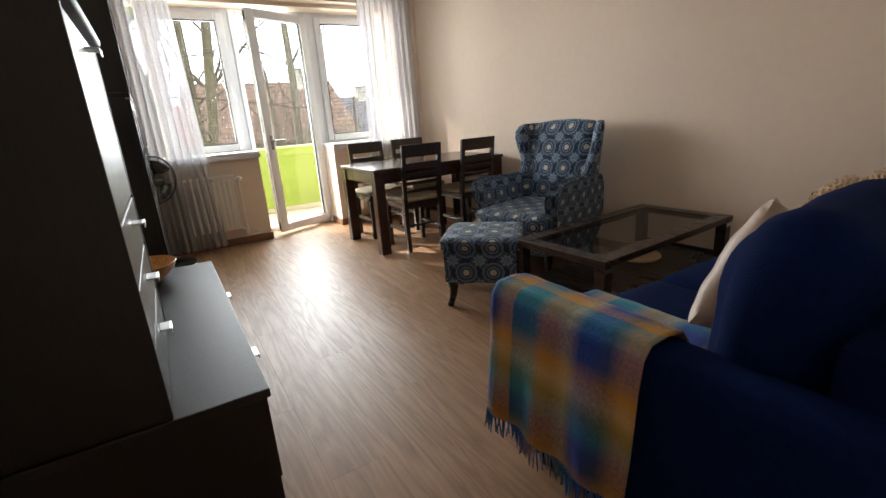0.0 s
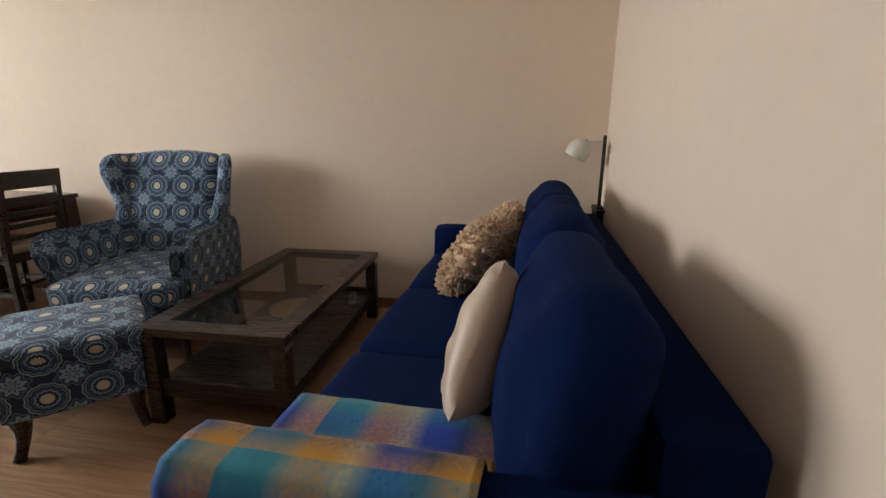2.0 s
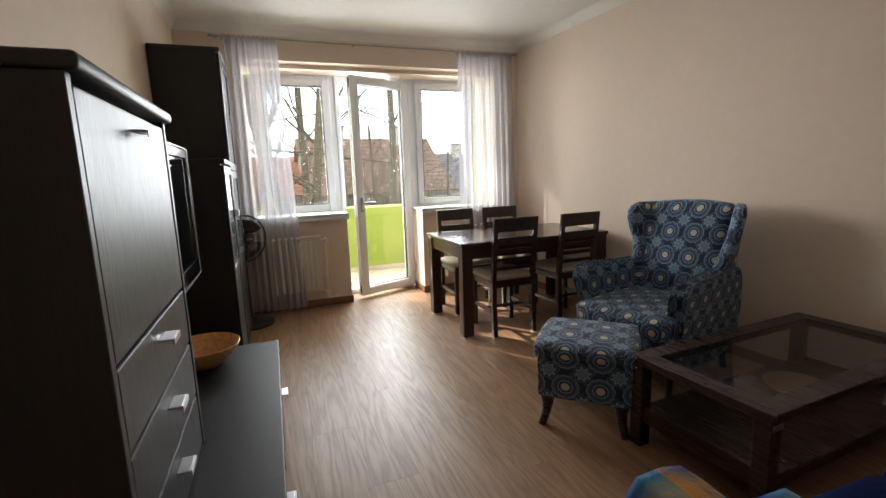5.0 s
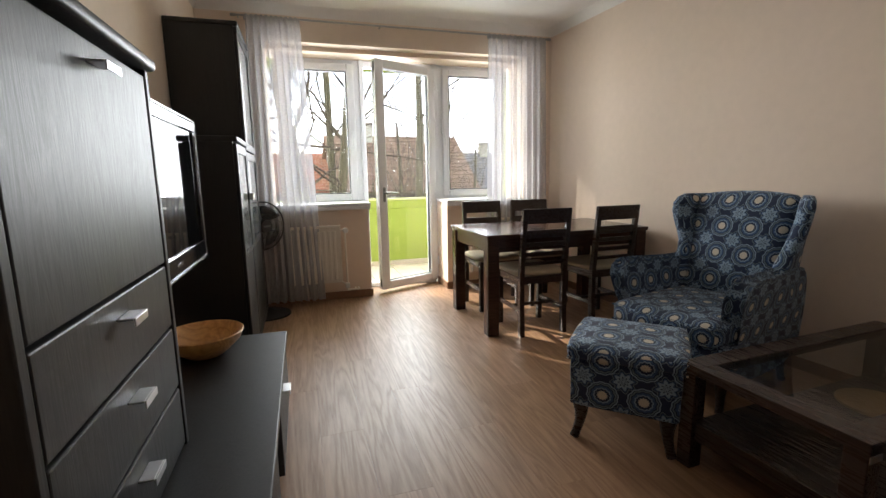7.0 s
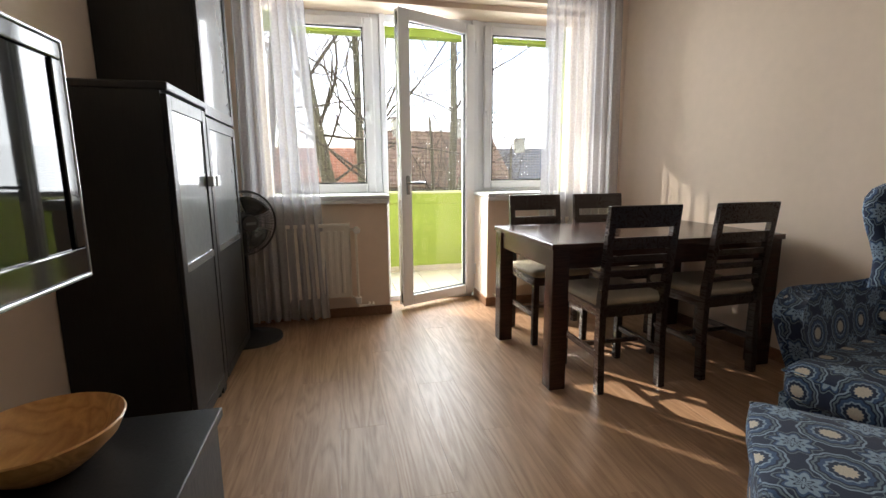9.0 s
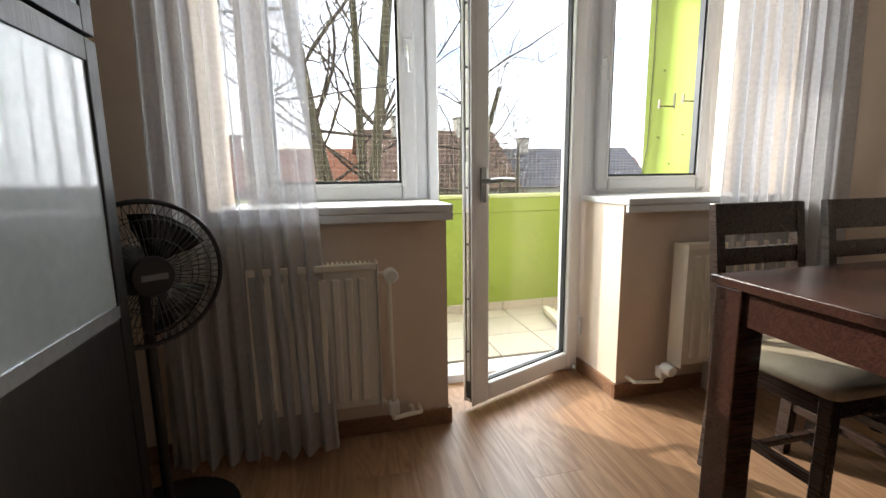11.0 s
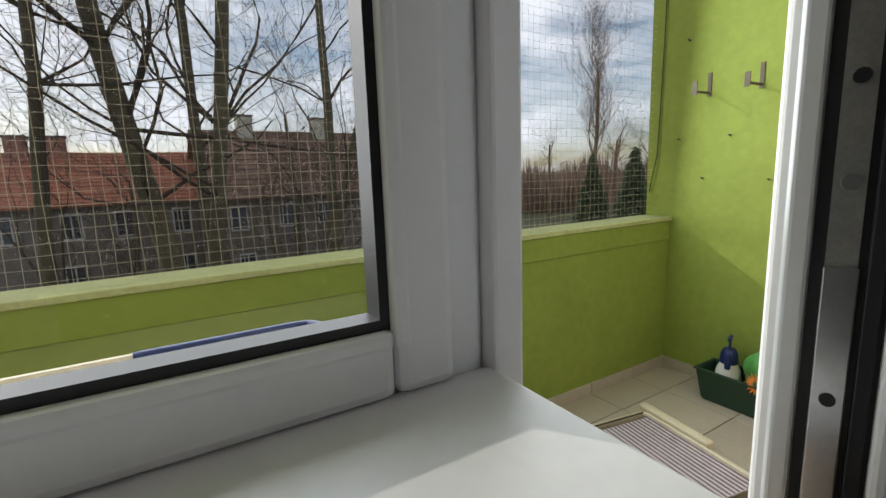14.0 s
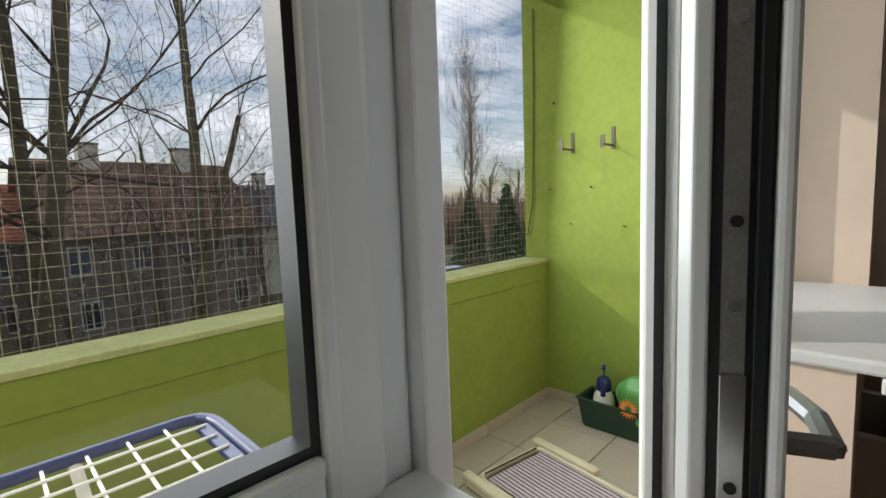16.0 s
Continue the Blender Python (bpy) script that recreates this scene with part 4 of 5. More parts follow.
def throw():
    """A checked blanket over the arm and onto the seat, with a fringe at its hanging end."""
    bm = bmesh.new()
    path = [(1.962, 0.17), (1.966, 0.33), (1.97, 0.5), (1.978, 0.585), (2.0, 0.617), (2.06, 0.624), (2.11, 0.617), (2.135, 0.58), (2.14, 0.52), (2.16, 0.478), (2.22, 0.474), (2.32, 0.482), (2.42, 0.486)]
    pts = []
    for a, b in zip(path, path[1:]):
        for k in range(4):
            pts.append((a[0] + (b[0] - a[0]) * k / 4, a[1] + (b[1] - a[1]) * k / 4))
    pts.append(path[-1])
    arc = [0.0]
    for a, b in zip(pts, pts[1:]):
        arc.append(arc[-1] + math.hypot(b[0] - a[0], b[1] - a[1]))
    y0, y1, n = 1.46, 1.985, 34
    layer = bm.loops.layers.uv.verify()
    grid, coords = [], {}
    for (px, pz), s in zip(pts, arc):
        row = []
        for j in range(n + 1):
            v = j / n
            k = noise.noise(Vector((s * 5, v * 5, 2.0))) * 0.007
            hang = max(0, 0.5 - pz)
            fold = 0.012 * math.sin(v * 19 + s * 2) * min(1, hang * 4) - 0.02 * hang
            skew = (0.55 - s) * 0.05
            vert = bm.verts.new((px + fold + (k if pz < 0.5 and px < 2.05 else 0), y0 + (y1 - y0) * v + skew, pz + abs(k) * 0.8))
            coords[vert] = (s, v * (y1 - y0))
            row.append(vert)
        grid.append(row)
    for a, b in zip(grid, grid[1:]):
        for j in range(n):
            bm.faces.new((a[j], a[j + 1], b[j + 1], b[j]))
    bm.normal_update()
    for f in bm.faces:
        f.smooth = True
        for lp in f.loops:
            lp[layer].uv = coords[lp.vert]
    me = bpy.data.meshes.new("cloth")
    edge = [v.co.copy() for v in grid[0]]
    bm.to_mesh(me)
    bm.free()
    me.materials.append(CHECK)
    c = thing("throw_blanket", "checked blue, teal and ochre wool blanket over the sofa arm", "blanket")
    ob = new("cloth", me)
    ob.parent = c
    th = ob.modifiers.new("thickness", "SOLIDIFY")
    th.thickness, th.offset = 0.006, 1.0
    fr = bmesh.new()
    rnd = random.Random(4)
    for i in range(70):
        p = edge[0].lerp(edge[-1], i / 69)
        e = edge[min(len(edge) - 1, int(i / 69 * (len(edge) - 1)))]
        rod(fr, (e.x, p.y, e.z + 0.004), (e.x + rnd.uniform(-0.008, 0.008), p.y + rnd.uniform(-0.012, 0.012), e.z - rnd.uniform(0.05, 0.075)), 0.0035, 5, 0.0018)
    part("fringe", fr, CHECK, c, "twisted wool fringe")


throw()


def pillow(name, label, mat, size, m, seed, depth=0.09):
    bm = bmesh.new()
    n = 22
    top, bot = {}, {}
    for i in range(n + 1):
        for j in range(n + 1):
            u, v = i / n * 2 - 1, j / n * 2 - 1
            f = ((1 - abs(u) ** 3) * (1 - abs(v) ** 3)) ** 0.42
            pin = 1 - 0.09 * (1 - (1 - u * u) * 0.6) * v * v - 0.03
            x, y = u * size[0] / 2 * (1 - 0.07 * (1 - v * v)), v * size[1] / 2 * (1 - 0.07 * (1 - u * u))
            w = 0.02 * noise.noise(Vector(((u + v) * 1.1 + seed, (u - v) * 6.0, 9))) + noise.noise(Vector((u * 2.2 + seed, v * 2.2, 0))) * 0.014 + noise.noise(Vector((u * 5 + seed, v * 2.5, 4))) * 0.014 + abs(noise.noise(Vector((u * 3 - v * 4, v * 3 + u * 2, 7)))) * 0.012
            top[i, j] = bm.verts.new((x, y, depth * f + w * f))
            bot[i, j] = top[i, j] if i in (0, n) or j in (0, n) else bm.verts.new((x, y, -depth * 0.8 * f + w * f))
    for i in range(n):
        for j in range(n):
            bm.faces.new((top[i, j], top[i + 1, j], top[i + 1, j + 1], top[i, j + 1]))
            bm.faces.new((bot[i, j], bot[i, j + 1], bot[i + 1, j + 1], bot[i + 1, j]))
    for _ in range(3):
        bmesh.ops.smooth_vert(bm, verts=bm.verts, factor=0.5, use_axis_x=True, use_axis_y=True, use_axis_z=True)
    return solid(name, bm, mat, label, "cushion", smooth=True, m=m)


pillow("satin_cushion", "creased champagne satin cushion leaning on the sofa back", SATIN, (0.44, 0.4), pose(2.565, 1.515, 0.615, 106, 26, 2), 1, 0.085)


def shag_cushion(label, m, seed):
    ob = thing("shaggy_cushion", label, "cushion", m)
    bm = bmesh.new()
    bmesh.ops.create_uvsphere(bm, u_segments=24, v_segments=14, radius=1)
    for v in bm.verts:
        v.co = Vector((math.copysign(abs(v.co.x) ** 0.75, v.co.x) * 0.19, math.copysign(abs(v.co.y) ** 0.75, v.co.y) * 0.19, v.co.z * 0.075))
    bm.normal_update()
    spots = [(v.co.copy(), v.normal.copy()) for v in bm.verts]
    part("cover", bm, SHAG, ob, smooth=True)
    rnd = random.Random(seed)
    tufts = bmesh.new()
    for _ in range(2300):
        p, nrm = rnd.choice(spots)
        p = p + Vector([rnd.uniform(-0.014, 0.014) for _ in range(3)])
        d = (nrm + Vector([rnd.uniform(-0.8, 0.8) for _ in range(3)])).normalized()
        rod(tufts, p - d * 0.004, p + d * rnd.uniform(0.01, 0.017), 0.0065, 5, 0.005)
    part("noodle_pile", tufts, SHAG, ob, "dense noodle pile")["kind"] = "stuff"
    return ob


shag_cushion("beige shaggy noodle-pile cushion on the sofa", pose(3.42, 1.67, 0.6, 125, 14, 10), 5)
shag_cushion("second beige shaggy cushion against the sofa back", pose(3.6, 1.56, 0.63, 114, -10, -12), 6)

# ---- corner table and lamp ----
st = thing("corner_stand", "narrow black stand behind the sofa", "side table")
part("top", boxbm(4.04, 4.27, 1.01, 1.055, 0.715, 0.735, bevel=0.003), BLACKWOOD, st)
for x in (4.05, 4.24):
    part("leg", boxbm(x, x + 0.02, 1.015, 1.05, 0, 0.715), BLACKWOOD, st)
lp = thing("table_lamp", "slim black lamp with an opal glass tulip shade", "lamp", pose(4.13, 1.032, 0.735))
part("base", boxbm(-0.05, 0.05, -0.018, 0.018, 0, 0.014, bevel=0.003), MATBLACK, lp)
part("stem", boxbm(-0.009, 0.009, -0.009, 0.009, 0.014, 0.4, bevel=0.002), MATBLACK, lp)
part("arm", rods([((0, 0, 0.37), (0, 0.085, 0.365))], 0.005), CHROME, lp)
part("socket", rods([((0, 0.085, 0.37), (0, 0.1, 0.35))], 0.018), CHROME, lp)
sh = part("shade", lathe([(0.02, 0.03), (0.045, 0.02), (0.062, -0.01), (0.066, -0.04), (0.058, -0.075), (0.054, -0.075), (0.062, -0.04), (0.058, -0.01), (0.042, 0.016), (0.02, 0.026)], 10), MILK, lp, "faceted opal glass shade", smooth=True)
sh.matrix_basis = pose(0, 0.12, 0.345, 30, 0, 0)

# ---- wall unit: low bench, writing cabinet, display cabinets ----
def bow_handle(parent, m):
    h = part("handle", boxbm(-0.036, 0.036, -0.03, 0.0, 0.002, 0.007, bevel=0.002), CHROME, parent, "bent brushed steel tab handle")
    h.matrix_basis = m
    part("lip", boxbm(-0.036, 0.036, -0.034, -0.0305, -0.01, 0.007, bevel=0.0015), CHROME, h)
    return h


FACE = Matrix.Rotation(radians(90), 4, "Z")   # a front that faces +x


def bench():
    c = thing("tv_bench", "long low black-brown bench with drawers", "tv bench")
    x0, x1, y0, y1, h = XL + 0.005, 1.315, 2.2, 3.82, 0.4
    part("top", boxbm(x0, x1 + 0.012, y0, y1, h - 0.028, h, bevel=0.004), BLACKWOOD, c)
    for y in (y0 + 0.004, 2.92, y1 - 0.026):
        part("side_panel", boxbm(x0, x1 - 0.006, y, y + 0.022, 0, h - 0.0285), BLACKWOOD, c)
    part("bottom", boxbm(x0, x1 - 0.03, y0 + 0.027, y1 - 0.027, 0.05, 0.07), BLACKWOOD, c)
    part("plinth", boxbm(x1 - 0.05, x1 - 0.035, y0 + 0.027, y1 - 0.027, 0, 0.05), BLACKWOOD, c)
    part("back", boxbm(x0, x0 + 0.008, y0 + 0.027, y1 - 0.027, 0.07, h - 0.03), BLACKWOOD, c)
    for a, b in ((y0 + 0.03, 2.915), (3.14, y1 - 0.03)):
        d = part("drawer_front", boxbm(x1 - 0.018, x1 + 0.003, a, b, 0.075, h - 0.034, bevel=0.003), BLACKWOOD, c)
        bow_handle(d, pose(x1 + 0.003, (a + b) / 2 if a < 3 else a + 0.14, 0.345) @ FACE)
    part("divider", boxbm(x0 + 0.01, x1 - 0.02, 3.115, 3.135, 0.0705, h - 0.029), BLACKWOOD, c)


bench()


def writing_cabinet():
    c = thing("secretary_cabinet", "black-brown cabinet with drop front and three drawers", "cabinet")
    x0, x1, y0, y1, z0, z1 = XL + 0.005, 1.085, 2.21, 2.91, 0.4, 1.44
    for y in (y0, y1 - 0.024):
        part("side_panel", boxbm(x0, x1, y, y + 0.024, z0, z1 - 0.03, bevel=0.003), BLACKWOOD, c)
    part("top", boxbm(x0, x1 + 0.02, y0 - 0.006, y1 + 0.006, z1 - 0.03, z1, bevel=0.01, seg=3), BLACKWOOD, c, smooth=True)
    part("back", boxbm(x0, x0 + 0.01, y0 + 0.025, y1 - 0.025, z0, z1 - 0.031), BLACKWOOD, c)
    part("core", boxbm(x0 + 0.011, x1 - 0.03, y0 + 0.025, y1 - 0.025, z0 + 0.001, z1 - 0.031), BLACKWOOD, c)
    f = part("drop_front", boxbm(x1 - 0.022, x1 - 0.002, y0 + 0.03, y1 - 0.03, 0.925, z1 - 0.045, bevel=0.004), BLACKWOOD, c)
    bow_handle(f, pose(x1 - 0.002, (y0 + y1) / 2 + 0.02, z1 - 0.09) @ FACE)
    for i in range(3):
        a = z0 + 0.012 + i * 0.171
        d = part("drawer_front", boxbm(x1 - 0.022, x1 - 0.002, y0 + 0.03, y1 - 0.03, a, a + 0.163, bevel=0.004), BLACKWOOD, c)
        bow_handle(d, pose(x1 - 0.002, (y0 + y1) / 2, a + 0.115) @ FACE)


writing_cabinet()


def tall_unit(name, label, y0, y1, z1, doors, handle_y):
    c = thing(name, label, "cabinet")
    x0, x1 = XL + 0.005, 1.115
    for y in (y0, y1 - 0.022):
        part("side_panel", boxbm(x0, x1 - 0.02, y, y + 0.022, 0, z1 - 0.03), BLACKWOOD, c)
    part("top", boxbm(x0, x1 + 0.006, y0 - 0.002, y1 + 0.002, z1 - 0.03, z1, bevel=0.006), BLACKWOOD, c)
    part("core", boxbm(x0, x1 - 0.04, y0 + 0.0225, y1 - 0.0225, 0.06, z1 - 0.031), BLACKWOOD, c)
    part("plinth", boxbm(x0, x1 - 0.06, y0 + 0.0225, y1 - 0.0225, 0, 0.059), BLACKWOOD, c)
    for a, b, split in doors:
        d = part("door", ring_door(x1 - 0.02, x1, y0 + 0.003, y1 - 0.003, a, b, 0.05), BLACKWOOD, c)
        if split:
            part("glass_panel", boxbm(x1 - 0.012, x1 - 0.006, y0 + 0.05, y1 - 0.05, split, b - 0.05), FROST, d, "pale grey glass panel")
            part("mid_rail", boxbm(x1 - 0.019, x1 - 0.0005, y0 + 0.053, y1 - 0.053, split - 0.03, split), SILVER, d)
            part("wood_panel", boxbm(x1 - 0.016, x1 - 0.004, y0 + 0.053, y1 - 0.053, a + 0.05, split - 0.0305), BLACKWOOD, d)
        else:
            part("glass_panel", boxbm(x1 - 0.012, x1 - 0.006, y0 + 0.05, y1 - 0.05, a + 0.05, b - 0.05), FROST, d, "pale grey glass panel")
        if handle_y and split:
            part("knob", boxbm(x1, x1 + 0.024, handle_y - 0.022, handle_y + 0.022, 1.005, 1.05, bevel=0.003), HOOKSTEEL, d, "square steel knob")
    for y in (y0 + 0.05, y1 - 0.05):
        part("foot", rods([((x1 - 0.045, y, 0), (x1 - 0.045, y, 0.055))], 0.02), BLACKWOOD, c)
    return c


def ring_door(x0, x1, y0, y1, z0, z1, w):
    bm = bmesh.new()
    box(bm, x0, x1, y0, y0 + w, z0, z1, 0.003)
    box(bm, x0, x1, y1 - w, y1, z0, z1, 0.003)
    box(bm, x0, x1 - 0.0005, y0 + w, y1 - w, z0, z0 + w, 0.002)
    box(bm, x0, x1 - 0.0005, y0 + w, y1 - w, z1 - w, z1, 0.002)
    return bm


tall_unit("display_cabinet", "black-brown cabinet with a half-glazed door", 4.3, 4.79, 1.375, ((0.065, 1.335, 0.72),), 4.755)
tall_unit("tall_cabinet", "tall black-brown cabinet with glazed doors", 4.795, 5.4, 2.115, ((0.065, 1.315, 0.72), (1.325, 2.08, None)), 4.835)


# ---- television ----
def television():
    t = thing("television", "flat television with silver-edged black frame on the wall", "television")
    x, y0, y1, z0, z1 = 0.975, 2.97, 3.955, 0.785, 1.4
    part("case", boxbm(x - 0.075, x - 0.02, y0 + 0.02, y1 - 0.02, z0 + 0.02, z1 - 0.02, bevel=0.02), MATBLACK, t)
    bm = bmesh.new()
    for a in ((y0, y1, z1 - 0.045, z1), (y0, y1, z0, z0 + 0.075)):
        box(bm, x - 0.02, x + 0.006, *a, bevel=0.005)
    for a in ((y0, y0 + 0.045), (y1 - 0.045, y1)):
        box(bm, x - 0.02, x + 0.005, *a, z0 + 0.075, z1 - 0.045, bevel=0.003)
    part("bezel", bm, GLOSSBLACK, t, "gloss black frame")
    part("screen", boxbm(x - 0.019, x - 0.003, y0 + 0.045, y1 - 0.045, z0 + 0.075, z1 - 0.045), SCREEN, t, "dark reflective screen")
    for a in ((y0 - 0.006, y1 + 0.006, z1 + 0.0005, z1 + 0.009), (y0 - 0.006, y1 + 0.006, z0 - 0.012, z0 - 0.0005)):
        part("edge_strip", boxbm(x - 0.025, x + 0.008, *a, bevel=0.003), SILVER, t, "silver trim")
    for a in ((y0 - 0.009, y0 - 0.0005), (y1 + 0.0005, y1 + 0.009)):
        part("edge_strip", boxbm(x - 0.025, x + 0.008, *a, z0 - 0.011, z1 + 0.008, bevel=0.003), SILVER, t, "silver trim")
    part("maker_mark", boxbm(x + 0.0062, x + 0.0072, 3.42, 3.5, z0 + 0.03, z0 + 0.042), SILVER, t)
    part("wall_mount", boxbm(XL, x - 0.075, 3.3, 3.62, 0.95, 1.25), MATBLACK, t)
    part("cable", sweep([(0.9, 3.35, 0.8), (0.85, 3.33, 0.68), (0.78, 3.3, 0.55), (0.73, 3.28, 0.42)], 0.005), MATBLACK, t, smooth=True)


television()

# ---- turned bowl ----
bowl = solid("wooden_bowl", lathe([(0.0, 0.0), (0.075, 0.0), (0.105, 0.022), (0.15, 0.062), (0.168, 0.098), (0.164, 0.101), (0.157, 0.097), (0.138, 0.063), (0.09, 0.026), (0.0, 0.018)], 44), BOWLWOOD, "wide turned wooden bowl on the low bench", "bowl", smooth=True, m=pose(1.0, 3.62, 0.4))
for v in bowl.data.vertices:
    v.co.x *= 0.97 + 0.03 * noise.noise(v.co * 6)


# ---- fan ----
def fan():
    f = thing("pedestal_fan", "black pedestal fan with a wire guard behind the cabinet", "fan", pose(1.1, 5.53, 0, 0, 0, 38))
    part("base", lathe([(0.0, 0.0), (0.19, 0.0), (0.19, 0.015), (0.06, 0.04), (0.03, 0.06), (0.0, 0.06)], 30), MATBLACK, f, smooth=True)
    part("pole", rods([((0, 0, 0.05), (0, 0, 0.7))], 0.014), MATBLACK, f)
    part("motor", cushion(-0.055, 0.055, 0.0, 0.17, 0.7, 0.82, r=0.04, puff=0.01), MATBLACK, f, smooth=True)
    g = bmesh.new()
    cz = 0.76
    for dy, rr in ((-0.075, 1.0), (0.0, 1.0)):
        for k in range(60):
            a = 2 * math.pi * k / 60
            p = [(0.055, dy - 0.0), (0.14, dy - 0.0), (0.192, -0.0375)]
            q = [(math.cos(a) * r, y, cz + math.sin(a) * r) for r, y in p]
            rod(g, q[0], q[1], 0.0012, 3)
            rod(g, q[1], q[2], 0.0012, 3)
        for r in (0.1, 0.15):
            pts = [(math.cos(2 * math.pi * k / 40) * r, dy, cz + math.sin(2 * math.pi * k / 40) * r) for k in range(41)]
            for a, b in zip(pts, pts[1:]):
                rod(g, a, b, 0.0014, 3)
    part("guard", g, MATBLACK, f, "black wire guard")["kind"] = "stuff"
    pts = [(math.cos(2 * math.pi * k / 48) * 0.195, -0.0375, cz + math.sin(2 * math.pi * k / 48) * 0.195) for k in range(49)]
    part("guard_rim", sweep(pts, 0.007, 6), MATBLACK, f)
    for k in range(3):
        a0 = 2 * math.pi * k / 3 + 1.1
        bm = bmesh.new()
        grid = []
        for i in range(9):
            r = 0.04 + i * 0.0155
            half = 0.22 + 0.4 * math.sin(min(1, i / 6) * 1.6)
            grid.append([bm.verts.new((math.cos(a0 + half * s) * r, -0.04 + 0.02 * s, cz + math.sin(a0 + half * s) * r)) for s in (-1, -0.5, 0, 0.5, 1)])
        for p, q in zip(grid, grid[1:]):
            for i in range(4):
                bm.faces.new((p[i], p[i + 1], q[i + 1], q[i]))
        bl = part("blade", bm, GLOSSBLACK, f, smooth=True)
        bl.modifiers.new("thickness", "SOLIDIFY").thickness = 0.003
    h = part("hub", lathe([(0.0, -0.012), (0.05, -0.01), (0.054, 0.0), (0.054, 0.01)], 28), MATBLACK, f, smooth=True)
    h.matrix_basis = pose(0, -0.078, cz, 90, 0, 0) @ Matrix.Scale(-1, 4, (0, 0, 1))
    part("maker_mark", boxbm(-0.032, 0.032, -0.0935, -0.0915, cz - 0.008, cz + 0.008), SILVER, f)


fan()


# ---- on the balcony ----
def wall_hook(y):
    h = thing("wall_bracket", "rusty steel bracket on the green wall", "bracket", pose(BX1, y, 1.475), "brackets on the balcony wall")
    part("plate", boxbm(-0.005, 0, -0.009, 0.009, -0.012, 0.1, bevel=0.001), RUST, h)
    part("arm", boxbm(-0.125, -0.006, -0.005, 0.005, 0.0, 0.01), RUST, h)
    part("tip", boxbm(-0.13, -0.125, -0.012, 0.012, -0.012, 0.05, bevel=0.001), RUST, h)
    return h


hook = wall_hook(7.09)
for y in (6.86, 6.62):
    copy_thing(hook, pose(BX1, y, 1.475))
pegs = [(7.23, 1.27), (6.98, 1.27), (7.1, 1.07), (6.8, 1.06), (7.2, 1.75), (6.7, 1.3)]
peg = solid("wall_peg", rods([((0, 0, 0), (-0.02, 0, 0.004))], 0.004), RUST, "small steel peg in the green wall", "peg", "pegs in the balcony wall", m=pose(BX1, pegs[0][0], pegs[0][1]))
for y, z in pegs[1:]:
    copy_thing(peg, pose(BX1, y, z))
crd = solid("hanging_cord", sweep([(BX1 - 0.006, 7.33, 2.3), (BX1 - 0.006, 7.335, 1.8), (BX1 - 0.006, 7.345, 1.4), (BX1 - 0.008, 7.35, 1.2), (BX1 - 0.01, 7.37, 1.1), (BX1 - 0.008, 7.39, 1.0)], 0.003, 5), TWIG, "thin cord hanging down the green wall", "cord")

net = bmesh.new()


def net_strip(a, b, w):
    a, b = Vector(a), Vector(b)
    side = (b - a).cross(Vector((0, 1, 0))).normalized() * w
    net.faces.new([net.verts.new(p) for p in (a - side, b - side, b + side, a + side)])


rn = random.Random(11)
for i in range(int(3.86 / 0.034)):
    x = 0.2 + i * 0.034
    px = x
    for k in range(12):
        z, qx = 0.868 + k * 0.13, x + rn.uniform(-0.004, 0.004)
        net_strip((px, 7.385, z), (qx, 7.385, z + 0.13), 0.0006)
        px = qx
for j in range(46):
    z = 0.885 + j * 0.034
    pz = z
    for k in range(24):
        x, qz = 0.2 + k * 0.161, z + rn.uniform(-0.005, 0.005)
        net_strip((x, 7.386, pz), (x + 0.161, 7.386, qz), 0.0006)
        pz = qz
tagged(solid("bird_net", net, WIRE, "fine beige bird net across the balcony", "net"), kind="stuff")


def sprayer():
    s = thing("spray_bottle", "white garden spray bottle with a blue pump head", "bottle", pose(3.955, 6.865, 0.02, 0, 0, 20))
    part("body", lathe([(0.0, 0.0), (0.052, 0.0), (0.056, 0.02), (0.058, 0.09), (0.052, 0.14), (0.036, 0.175), (0.03, 0.19), (0.0, 0.19)], 28), WHITEPLASTIC, s, smooth=True)
    part("collar", lathe([(0.036, 0.175), (0.04, 0.18), (0.036, 0.225), (0.026, 0.245), (0.0, 0.246)], 24), BLUEPLASTIC, s, smooth=True)
    part("pump_rod", rods([((0, 0, 0.24), (0, 0, 0.295))], 0.005), BLUEPLASTIC, s)
    part("pump_grip", boxbm(-0.03, 0.03, -0.01, 0.01, 0.29, 0.308, bevel=0.006), BLUEPLASTIC, s)
    part("nozzle", boxbm(-0.062, -0.034, -0.012, 0.012, 0.16, 0.225, bevel=0.005), BLUEPLASTIC, s)
    for i, w in enumerate((0.03, 0.022, 0.026)):
        part("print_bar", boxbm(-0.0595, -0.0575, -w / 2, w / 2, 0.05 + i * 0.022, 0.058 + i * 0.022), BLUEPLASTIC, s)


sprayer()


